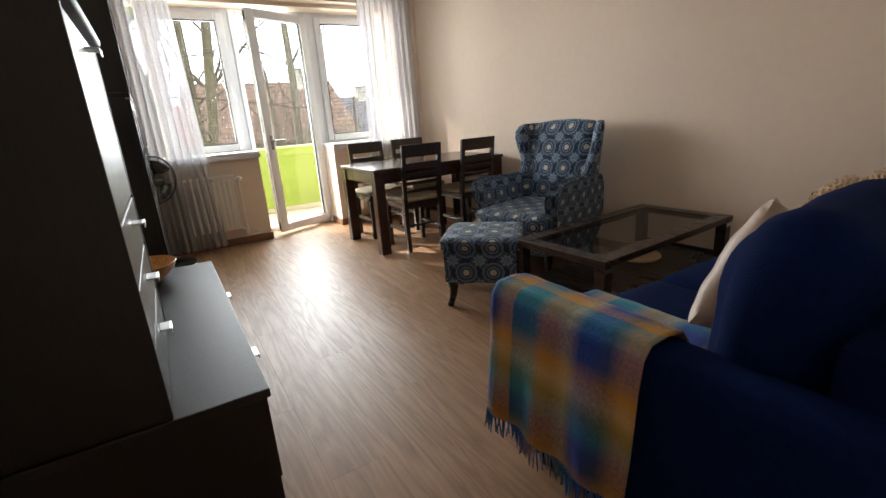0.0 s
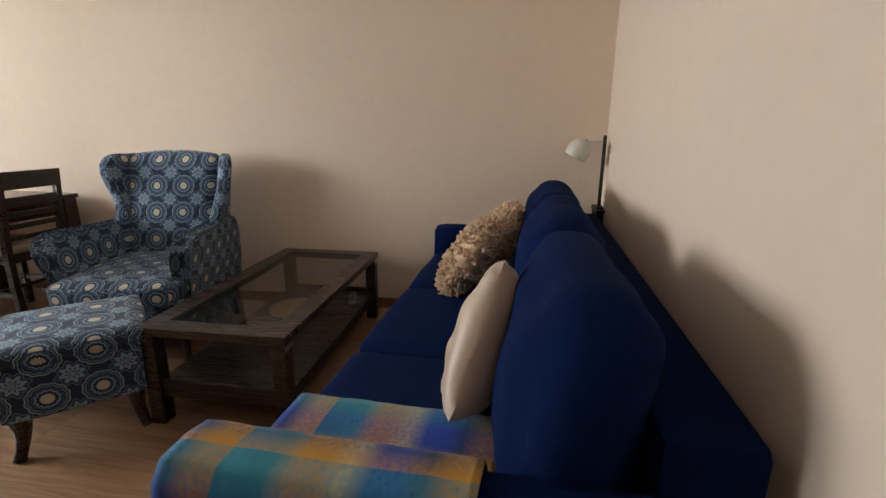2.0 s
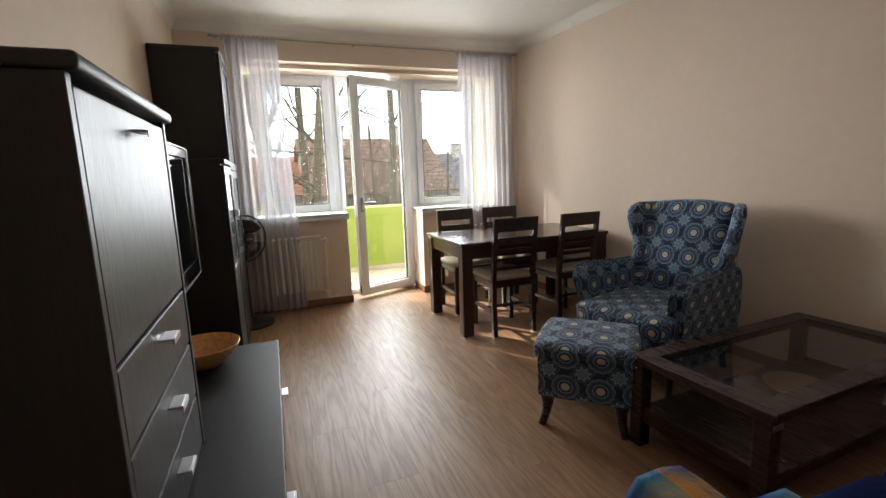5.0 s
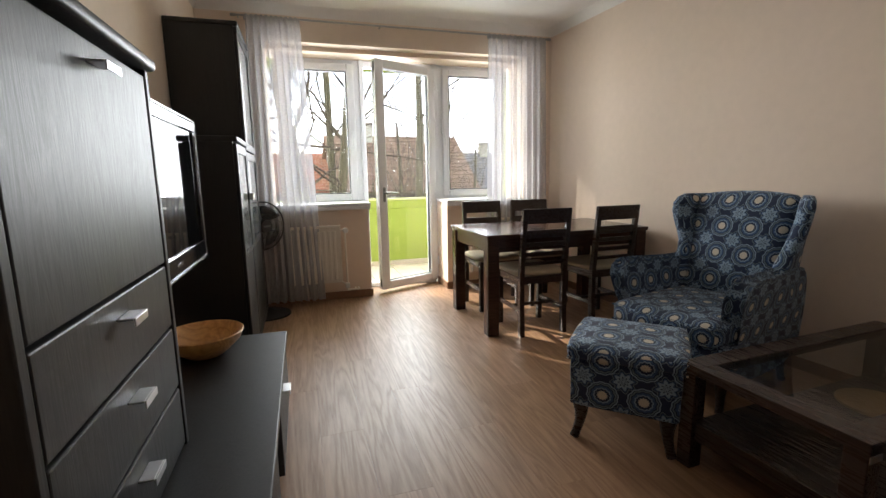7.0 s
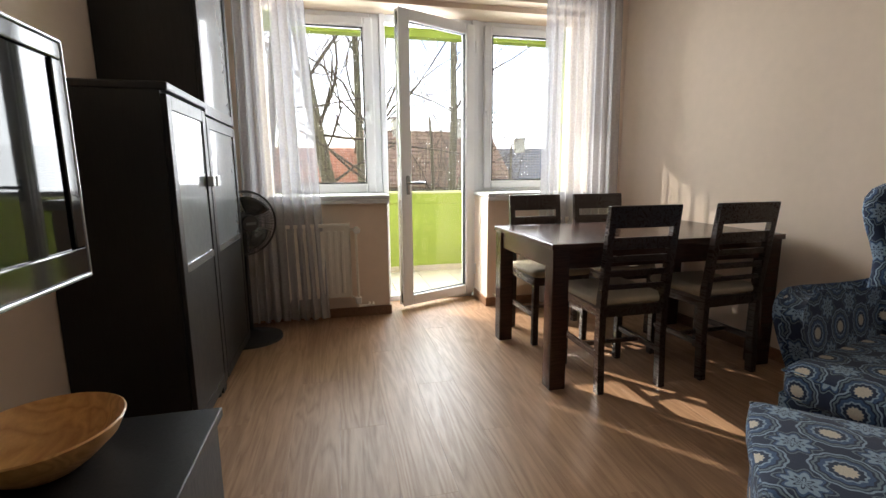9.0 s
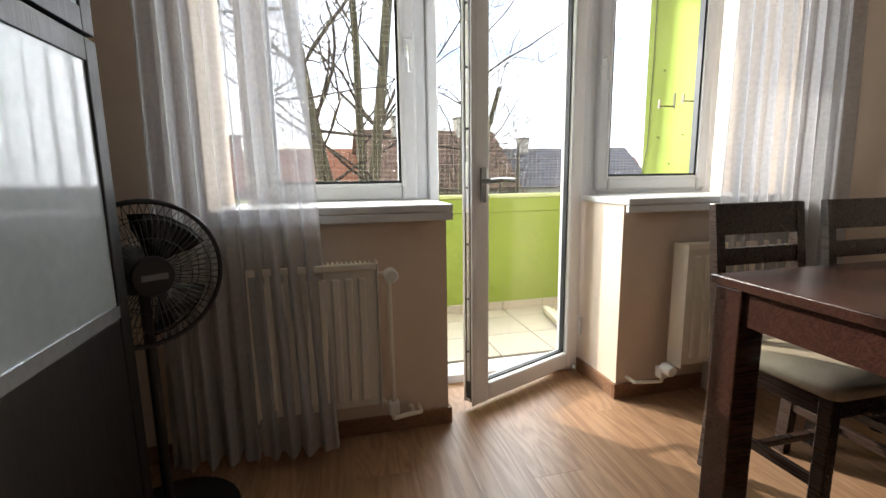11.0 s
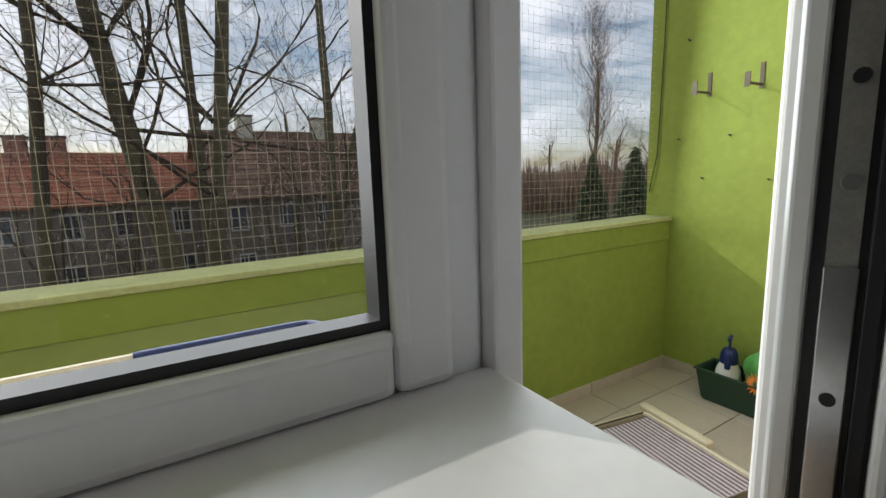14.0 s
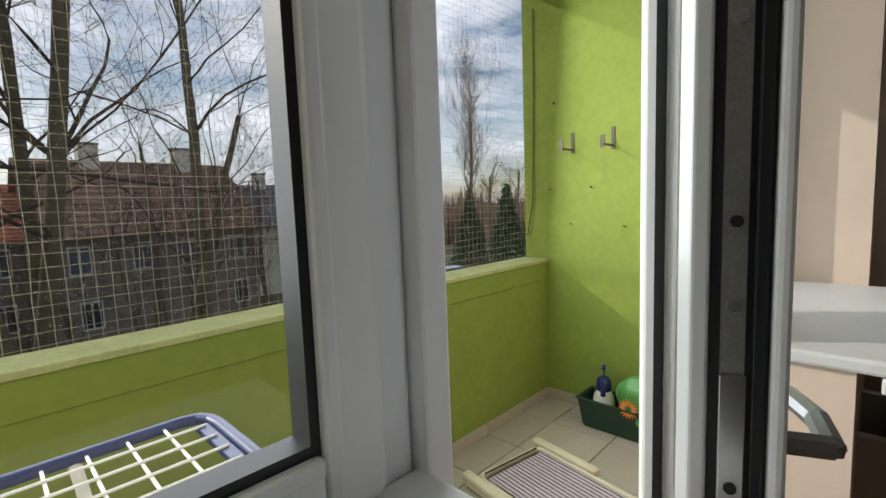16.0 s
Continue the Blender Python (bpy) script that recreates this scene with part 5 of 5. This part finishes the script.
def planter():
    p = thing("planter_box", "dark green plastic balcony planter", "planter", pose(3.93, 6.72, 0.012, 0, 0, 0))
    bm = bmesh.new()
    for x in (-0.085, 0.077):
        box(bm, x, x + 0.008, -0.24, 0.24, 0.008, 0.15, 0.002)
    for y in (-0.24, 0.232):
        box(bm, -0.077, 0.077, y, y + 0.008, 0.008, 0.15, 0.002)
    for v in bm.verts:
        k = 0.82 + 0.18 * v.co.z / 0.15
        v.co.x *= k
        v.co.y *= 0.9 + 0.1 * v.co.z / 0.15
    part("trough", bm, POTGREEN, p)
    part("bottom", boxbm(-0.068, 0.068, -0.21, 0.21, 0, 0.0075), POTGREEN, p)
    part("rim", ring_flat(-0.094, 0.094, -0.25, 0.25, 0.15, 0.158, 0.018), POTGREEN, p)


planter()
bag = thing("potting_soil_bag", "crumpled green plastic soil bag with a flower print", "bag", pose(3.94, 6.66, 0.03, 0, 0, 0))
part("sack", cushion(-0.055, 0.055, -0.12, 0.09, 0, 0.27, r=0.045, puff=0.03, wrinkle=0.035, seed=9), BAGGREEN, bag, smooth=True)
fl = bmesh.new()
for k in range(18):
    a = 2 * math.pi * k / 18
    c, s2 = math.cos(a), math.sin(a)
    fl.faces.new([fl.verts.new(p) for p in ((-0.001, 0.012 * c, 0.012 * s2), (-0.004, 0.03 * math.cos(a - 0.2), 0.03 * math.sin(a - 0.2)), (-0.002, 0.055 * c, 0.055 * s2), (-0.004, 0.03 * math.cos(a + 0.2), 0.03 * math.sin(a + 0.2)))])
fo = part("flower_print", fl, PETAL, bag, "orange flower print")
fo.matrix_basis = pose(-0.096, 0.03, 0.15)


def folding_chair():
    c = thing("folding_chair", "folded cream deck chair with a striped canvas seat", "folding chair", pose(3.22, 6.71, 0.012, 0, 0, -100))
    part("canvas", boxbm(-0.24, 0.24, -0.16, 0.16, 0.046, 0.052, bevel=0.002), STRIPE, c, "grey and plum striped canvas")
    for i in range(16):
        y = -0.15 + i * 0.02
        part("stripe", boxbm(-0.238, 0.238, y - 0.003, y + 0.003, 0.0522, 0.0535), STRIPEDARK, c)
    part("seat_frame", sweep([(0.26, -0.18, 0.045), (-0.26, -0.18, 0.045), (-0.28, -0.16, 0.045), (-0.28, 0.16, 0.045), (-0.26, 0.18, 0.045), (0.33, 0.18, 0.045)], 0.011), CREAMPAINT, c, smooth=True)
    part("leg_frame", sweep([(0.34, -0.22, 0.02), (-0.3, -0.22, 0.02), (-0.3, 0.22, 0.02), (0.34, 0.22, 0.02)], 0.011), CREAMPAINT, c, smooth=True)
    for y in (-0.215, 0.215):
        part("armrest", boxbm(-0.33, 0.02, y - 0.022, y + 0.022, 0.035, 0.065, bevel=0.01), CREAMPAINT, c)
    bm = bmesh.new()
    for i in range(34):
        y = -0.155 + i * 0.0094
        rod(bm, (-0.285, y - 0.004, 0.034), (-0.268, y + 0.004, 0.058), 0.0035, 5)
    part("lacing", bm, MATBLACK, c, "dark lacing")["kind"] = "stuff"


folding_chair()


def drying_rack():
    d = thing("drying_rack", "folding clothes drying rack with white wires", "drying rack")
    x0, x1, y0, y1, z = 1.05, 1.985, 6.4, 6.75, 0.83
    for i in range(15):
        x = x1 - 0.075 - i * 0.055
        part("cross_wire", rods([((x, y0, z), (x, y1, z))], 0.0028, 6), WHITEPLASTIC, d)
    for k in range(6):
        y = y0 + 0.035 + k * 0.052
        part("wire", rods([((x0, y, z + 0.004), (x1 - 0.02, y, z + 0.004))], 0.0028, 6), WHITEPLASTIC, d)
    part("corner_rail", sweep([(1.655, y1, z), (x1 - 0.045, y1, z), (x1 - 0.02, y1 - 0.008, z), (x1 - 0.005, y1 - 0.03, z), (x1, y1 - 0.06, z), (x1, y0, z)], 0.011, 10), BLUEPLASTIC, d, "dark blue plastic corner rail", smooth=True)
    part("inner_lip", boxbm(x1 - 0.034, x1 - 0.012, y0, y1 - 0.04, z - 0.01, z + 0.002, bevel=0.003), BLUEPLASTIC, d, "dark blue inner lip")
    part("rail", rods([((x0, y1, z), (1.66, y1, z))], 0.009, 10), CREAMPAINT, d, "cream metal rail")
    part("front_rail", rods([((x0, y0, z), (x1, y0, z))], 0.008, 10), CREAMPAINT, d, "cream metal rail")
    for x in (x0 + 0.1, x1 - 0.2):
        part("leg", rods([((x, y0, z - 0.01), (x + 0.1, y1, 0.014)), ((x, y1, z - 0.01), (x + 0.1, y0, 0.014))], 0.009), WHITEPLASTIC, d)


drying_rack()

# ---- outdoors ----
GZ = -5.2
gb = bmesh.new()
box(gb, -1500, 1500, 7.5, 3000, GZ - 0.5, GZ)
solid("ground", gb, GRASS, "winter lawn and yard under bare trees", "ground", kind="structure")
solid("road", boxbm(-120, 120, 24, 29, GZ, GZ + 0.02), ASPHALT, "narrow asphalt street with parked cars", "road", kind="structure")


def tree(label, m, height, seed, trunk_r, spread=0.75, depth=5, forks=4, mat=BARK, up=0.25):
    rnd = random.Random(seed)
    tr, br = [], []

    def grow(p, d, length, r, level):
        steps = 9 if level == 0 else 6 if level < 3 else 3
        pts = [(p.copy(), r)]
        for i in range(steps):
            k = 0.035 if level == 0 else 0.2
            d = (d + Vector((rnd.gauss(0, k), rnd.gauss(0, k), rnd.gauss(0, k * 0.7) + (0.05 if level else 0)))).normalized()
            p = p + d * length / steps
            pts.append((p.copy(), r * (1 - (0.5 if level == 0 else 0.65) * (i + 1) / steps)))
        (tr if level < 1 else br).append((pts, level))
        if level >= depth or r < 0.0018:
            return
        n = forks if level else forks * 4
        for k in range(n):
            i = rnd.randint(1 if level else 4, steps) if k else steps
            q, rr = pts[i]
            side = Vector((rnd.gauss(0, 1), rnd.gauss(0, 1), rnd.gauss(0, 0.6))).normalized()
            nd = (d * (1 - spread * rnd.uniform(0.5, 1)) + side * spread + Vector((0, 0, up))).normalized()
            grow(q, nd, length * (rnd.uniform(0.24, 0.42) if level == 0 else rnd.uniform(0.45, 0.72)), rr * (rnd.uniform(0.16, 0.36) if level == 0 else rnd.uniform(0.32, 0.58)), level + 1)

    grow(Vector((0, 0, 0)), Vector((rnd.uniform(-0.03, 0.03), rnd.uniform(-0.05, 0.05), 1)), height * 0.8, trunk_r, 0)

    def tubes(runs):
        verts, faces = [], []
        for pts, level in runs:
            n = 8 if level == 0 else 5 if level < 3 else 3
            base = len(verts)
            for i, (p, r) in enumerate(pts):
                d = (pts[min(i + 1, len(pts) - 1)][0] - pts[max(i - 1, 0)][0]).normalized()
                u = d.orthogonal().normalized()
                w = d.cross(u)
                for k in range(n):
                    a = 2 * math.pi * k / n
                    verts.append(p + (u * math.cos(a) + w * math.sin(a)) * max(r, 0.004))
            for i in range(len(pts) - 1):
                for k in range(n):
                    a, b = base + i * n + k, base + i * n + (k + 1) % n
                    faces.append((a, b, b + n, a + n))
        me = bpy.data.meshes.new("branches")
        me.from_pydata([tuple(v) for v in verts], [], faces)
        me.shade_smooth()
        return me

    t = thing("bare_tree", label, "tree", m)
    for nm, runs, mt in (("trunk", tr, mat), ("crown", br, TWIG if mat is BARK else mat)):
        me = tubes(runs)
        me.materials.append(mt)
        ob = new(nm, me)
        ob.parent = t
    return t


tree("tall bare tree with a mossy trunk by the balcony", pose(2.55, 17.0, GZ, 0, -9.5, 0), 17, 21, 0.27, depth=6)
tree("tall bare tree with a mossy trunk by the balcony", pose(1.95, 17.3, GZ, 0, -2.5, 0), 17, 22, 0.2)
tree("slim bare tree beside the street", pose(2.7, 17.8, GZ, 0, -4, 0), 16, 23, 0.17)
tree("bare tree with arching branches", pose(5.15, 17.0, GZ, 0, -1, 0), 16, 24, 0.19, depth=6)
tree("leaning bare tree near the fence", pose(3.75, 17.2, GZ, 0, 21, 0), 12, 25, 0.15)
tree("bare tree across the yard", pose(-0.6, 16, GZ, 0, 4, 10), 13, 26, 0.16)
tree("small bare tree before the houses", pose(7.5, 31, GZ), 12, 27, 0.16)
tree("small bare tree by the street", pose(12.5, 30, GZ), 10, 28, 0.14)
tree("bare bush-like tree before the houses", pose(3.6, 23, GZ), 6.5, 31, 0.08, spread=0.6)
tree("bare bush-like tree before the houses", pose(6.3, 24, GZ), 6, 32, 0.08, spread=0.6)
tree("bare bush-like tree before the houses", pose(0.2, 24, GZ), 6, 35, 0.08, spread=0.6)
tree("bare bush-like tree before the houses", pose(9.3, 25, GZ), 5.5, 36, 0.08, spread=0.6)
for k in range(7):
    tree("thin bare scrub tree in the yard", pose(-3.5 + k * 2.1, 20.5 + (k * 1.7) % 3.2, GZ), 6.2 + (k * 0.9) % 2.1, 50 + k, 0.07, spread=0.62, depth=5)
tree("tall bare tree spreading its branches", pose(-4.2, 19.5, GZ, 0, 3, 0), 13, 61, 0.17, depth=5)
tree("tall narrow bare poplar far off", pose(46, 44.5, GZ), 21, 29, 0.3, spread=0.3, depth=4, forks=6, mat=HAZEWOOD, up=0.8)
tree("bare tree far off", pose(36, 33, GZ), 11, 33, 0.2, depth=4, forks=4, mat=HAZEWOOD)
tree("bare tree far off", pose(45, 50, GZ), 12, 41, 0.2, depth=4, forks=4, mat=HAZEWOOD)
tree("bare tree far off", pose(44, 35, GZ), 12, 42, 0.2, depth=4, forks=4, mat=HAZEWOOD)
tree("bare tree far off", pose(50, 44, GZ), 13, 34, 0.2, depth=4, forks=4, mat=HAZEWOOD)


def spruce(m, h):
    t = thing("spruce_tree", "dark green spruce in a garden", "tree", m)
    part("trunk", rods([((0, 0, 0), (0, 0, h * 0.9))], 0.12), TWIG, t)
    rnd = random.Random(2)
    verts, faces = [], []
    for k in range(2600):
        u = rnd.random() ** 0.7
        z, r, a = h * (1 - u) + 0.3, 0.3 * h * u * rnd.uniform(0.45, 1.0), rnd.uniform(0, 6.283)
        p = Vector((math.cos(a) * r, math.sin(a) * r, z - 0.12 * r))
        o = Vector((math.cos(a), math.sin(a), -0.25)) * rnd.uniform(0.2, 0.45)
        s = Vector((-math.sin(a), math.cos(a), rnd.uniform(-0.4, 0.4))) * 0.09
        b = len(verts)
        verts += [tuple(p - s), tuple(p + s), tuple(p + o), tuple(p + Vector((0, 0, 0.1)))]
        faces += [(b, b + 1, b + 2), (b, b + 2, b + 3), (b + 1, b + 3, b + 2)]
    me = bpy.data.meshes.new("crown")
    me.from_pydata(verts, [], faces)
    me.materials.append(SPRUCE)
    ob = new("crown", me)
    ob.parent = t


spruce(pose(26, 23.5, GZ), 7.2)
spruce(pose(38, 37, GZ), 7.5)


def house(label, m, w, d, eave, ridge, wall_mat, roof_mat, cols, rows, chimneys, seed):
    """Local frame: the front faces -y; the ridge runs along x."""
    h = thing("house", label, "house", m)
    part("wall", prism_x([(-d / 2, 0), (d / 2, 0), (d / 2, eave), (0, ridge - 0.15), (-d / 2, eave)], -w / 2, w / 2), wall_mat, h)
    for s in (-1, 1):
        a, b = Vector((0, 0, ridge)), Vector((0, s * (d / 2 + 0.45), eave - 0.3))
        bm = bmesh.new()
        n = Vector((0, s * (ridge - eave), d / 2)).normalized() * 0.14
        vs = [bm.verts.new((x, p.y + o.y, p.z + o.z)) for x in (-w / 2 - 0.3, w / 2 + 0.3) for p in (a, b) for o in (Vector(), n)]
        for f in ((0, 1, 3, 2), (4, 6, 7, 5), (0, 2, 6, 4), (1, 5, 7, 3), (0, 4, 5, 1), (2, 3, 7, 6)):
            bm.faces.new([vs[i] for i in f])
        bmesh.ops.recalc_face_normals(bm, faces=bm.faces)
        part("roof", bm, roof_mat, h)
        for k in range(14):
            f = (k + 0.5) / 14
            p = a.lerp(b, f) + n
            part("tile_course", boxbm(-w / 2 - 0.3, w / 2 + 0.3, p.y - 0.06, p.y + 0.06, p.z - 0.02, p.z + 0.03), roof_mat, h)
    rnd = random.Random(seed)
    for x in chimneys:
        c = part("chimney", boxbm(x - 0.45, x + 0.45, -0.75, 0.1, ridge - 1.4, ridge + 0.9), BRICK if seed % 2 else PLASTERPALE, h)
        part("chimney_cap", boxbm(x - 0.52, x + 0.52, -0.82, 0.17, ridge + 0.9, ridge + 1.02), PLASTER, c)
    for r in range(rows):
        for c in range(cols):
            if rnd.random() < 0.25:
                continue
            x, z = -w / 2 + (c + 0.5) * w / cols + rnd.uniform(-0.2, 0.2), 0.9 + r * 2.7
            if z + 1.4 > eave:
                continue
            wd = part("window", boxbm(x - 0.45, x + 0.45, -d / 2 - 0.05, -d / 2 + 0.02, z, z + 1.4), WINDOWFRAME, h)
            for s in (-0.21, 0.21):
                part("pane", boxbm(x + s - 0.17, x + s + 0.17, -d / 2 - 0.065, -d / 2 - 0.051, z + 0.1, z + 1.3), DARKPANE, wd)
    return h


def prism_x(pts, x0, x1):
    bm = prism(pts, x0, x1)
    bmesh.ops.transform(bm, matrix=Matrix(((0, 1, 0, 0), (1, 0, 0, 0), (0, 0, 1, 0), (0, 0, 0, 1))), verts=bm.verts)
    bmesh.ops.recalc_face_normals(bm, faces=bm.faces)
    return bm


house("old grey plastered house with a brown tiled roof", pose(8.6, 38, GZ, 0, 0, 4), 10, 9, 5.6, 9.4, PLASTER, ROOFBROWN, 4, 2, (-2.2, 2.6), 2)
house("old grey house with a red tiled roof", pose(-6.5, 40, GZ, 0, 0, 2), 20, 9, 5.6, 8.2, PLASTER, ROOFRED, 8, 2, (-6, 1.5, 3.2), 3)
house("pale plastered house with a slate roof", pose(21.5, 43, GZ, 0, 0, -8), 13, 9, 5.4, 8.4, PLASTERPALE, ROOFGREY, 5, 2, (-3, 3), 4)
house("pale plastered house with a red roof", pose(34, 60, GZ, 0, 0, -14), 14, 9, 5.2, 8.2, PLASTERPALE, ROOFRED, 5, 2, (0,), 5)


def car(m, label):
    c = thing("parked_car", label, "car", m, "cars parked in the street")
    part("body", prism_x([(-0.8, 0.3), (0.8, 0.3), (0.85, 0.8), (0.78, 0.92), (-0.78, 0.92), (-0.85, 0.8)], -2.05, 2.05), CARPAINT, c)
    part("cabin", prism_x([(-0.74, 0.925), (0.74, 0.925), (0.6, 1.42), (-0.6, 1.42)], -1.2, 1.3), DARKPANE, c)
    part("roof", boxbm(-1.0, 1.1, -0.58, 0.58, 1.421, 1.46, bevel=0.015), CARPAINT, c)
    for x in (-1.3, 1.3):
        for y in (-0.8, 0.8):
            w = part("wheel", rods([((x, y - 0.1, 0.31), (x, y + 0.1, 0.31))], 0.31, 16), MATBLACK, c)
            part("rim", rods([((x, y - 0.105, 0.31), (x, y + 0.105, 0.31))], 0.18, 12), SILVER, w)
    return c


one = car(pose(2.2, 26, GZ + 0.02, 0, 0, 5), "silver-blue car parked in the street")
copy_thing(one, pose(8.0, 26.2, GZ + 0.02, 0, 0, 2))
copy_thing(one, pose(27.0, 30, GZ + 0.0, 0, 0, -20))

# a belt of bare woods that closes the distance
wv, wf = [], []
rw = random.Random(77)
for k in range(9000):
    a = rw.uniform(-0.9, 1.25)
    dist = rw.uniform(75, 130)
    x, y, hh = math.sin(a) * dist, math.cos(a) * dist, 4.5 + 3 * noise.noise(Vector((a * 14, 0, 0))) + rw.uniform(0, 3.5) ** 1.2
    s = rw.uniform(0.05, 0.3)
    b = len(wv)
    wv += [(x - s, y, GZ), (x + s, y, GZ), (x + rw.uniform(-1, 1), y + 0.3, GZ + hh), (x, y + 0.5, GZ)]
    wf += [(b, b + 1, b + 2), (b + 1, b + 3, b + 2), (b + 3, b, b + 2)]
wme = bpy.data.meshes.new("far_woods")
wme.from_pydata(wv, [], wf)
wme.materials.append(HAZEWOOD)
tagged(new("far_woods", wme), "hazy brown belt of bare woods", "woods", kind="stuff")


# ---- floor planks and balcony tiles ----
def piece_mesh(name, w, l, h, mat, bevel):
    bm = boxbm(-w / 2, w / 2, -l / 2, l / 2, -h, 0, bevel=bevel, seg=1)
    return mesh_of(name, bm, mat)


floor = tagged(new("floor"), "warm oak laminate floor boards", "floor", kind="structure")
PW, PL = 0.193, 1.285
plank_me = piece_mesh("plank", PW - 0.0003, PL - 0.0004, 0.011, OAK, 0.0004)
rp = random.Random(5)
x = XL + PW / 2 - 0.02
row = 0
while x < 4.4:
    y = 0.25 - PL * ((row * 0.37) % 1)
    while y < 6.2:
        lo, hi = max(y, 0.16), min(y + PL, 6.2)
        if hi - lo > 0.03:
            pl = new("plank", plank_me)
            pl.parent = floor
            pl.location = (x, (lo + hi) / 2, 0)
            pl.scale.y = (hi - lo) / PL
        y += PL
    x += PW
    row += 1
terrace = tagged(new("balcony_floor"), "beige ceramic balcony floor tiles", "floor", kind="structure")
TS = 0.325
tile_me = piece_mesh("tile", TS - 0.005, TS - 0.005, 0.02, TILE, 0.0015)
half_me = piece_mesh("tile", TS - 0.005, 0.2 - 0.005, 0.02, TILE, 0.0015)
skirt_me = mesh_of("tile_skirting", boxbm(-TS / 2 + 0.002, TS / 2 - 0.002, -0.008, 0, 0, 0.06, bevel=0.002), TILE)
for i in range(12):
    x = BX1 - 0.11 - TS * i + TS / 2 - 0.0
    for j in range(2):
        tl = new("tile", tile_me)
        tl.parent, tl.location = terrace, (x - TS / 2, 7.08 - TS * (j + 0.5), 0.012)
    tl = new("tile", half_me)
    tl.parent, tl.location = terrace, (x - TS / 2, 7.18, 0.012)
    sk = new("tile_skirting", skirt_me)
    sk.parent, sk.location = terrace, (x - TS / 2, 7.27, 0.012)
for j in range(4):
    sk = new("tile_skirting", skirt_me)
    sk.parent, sk.matrix_basis = terrace, pose(BX1, 7.27 - TS * (j + 0.5) - 0.01, 0.012, 0, 0, -90)
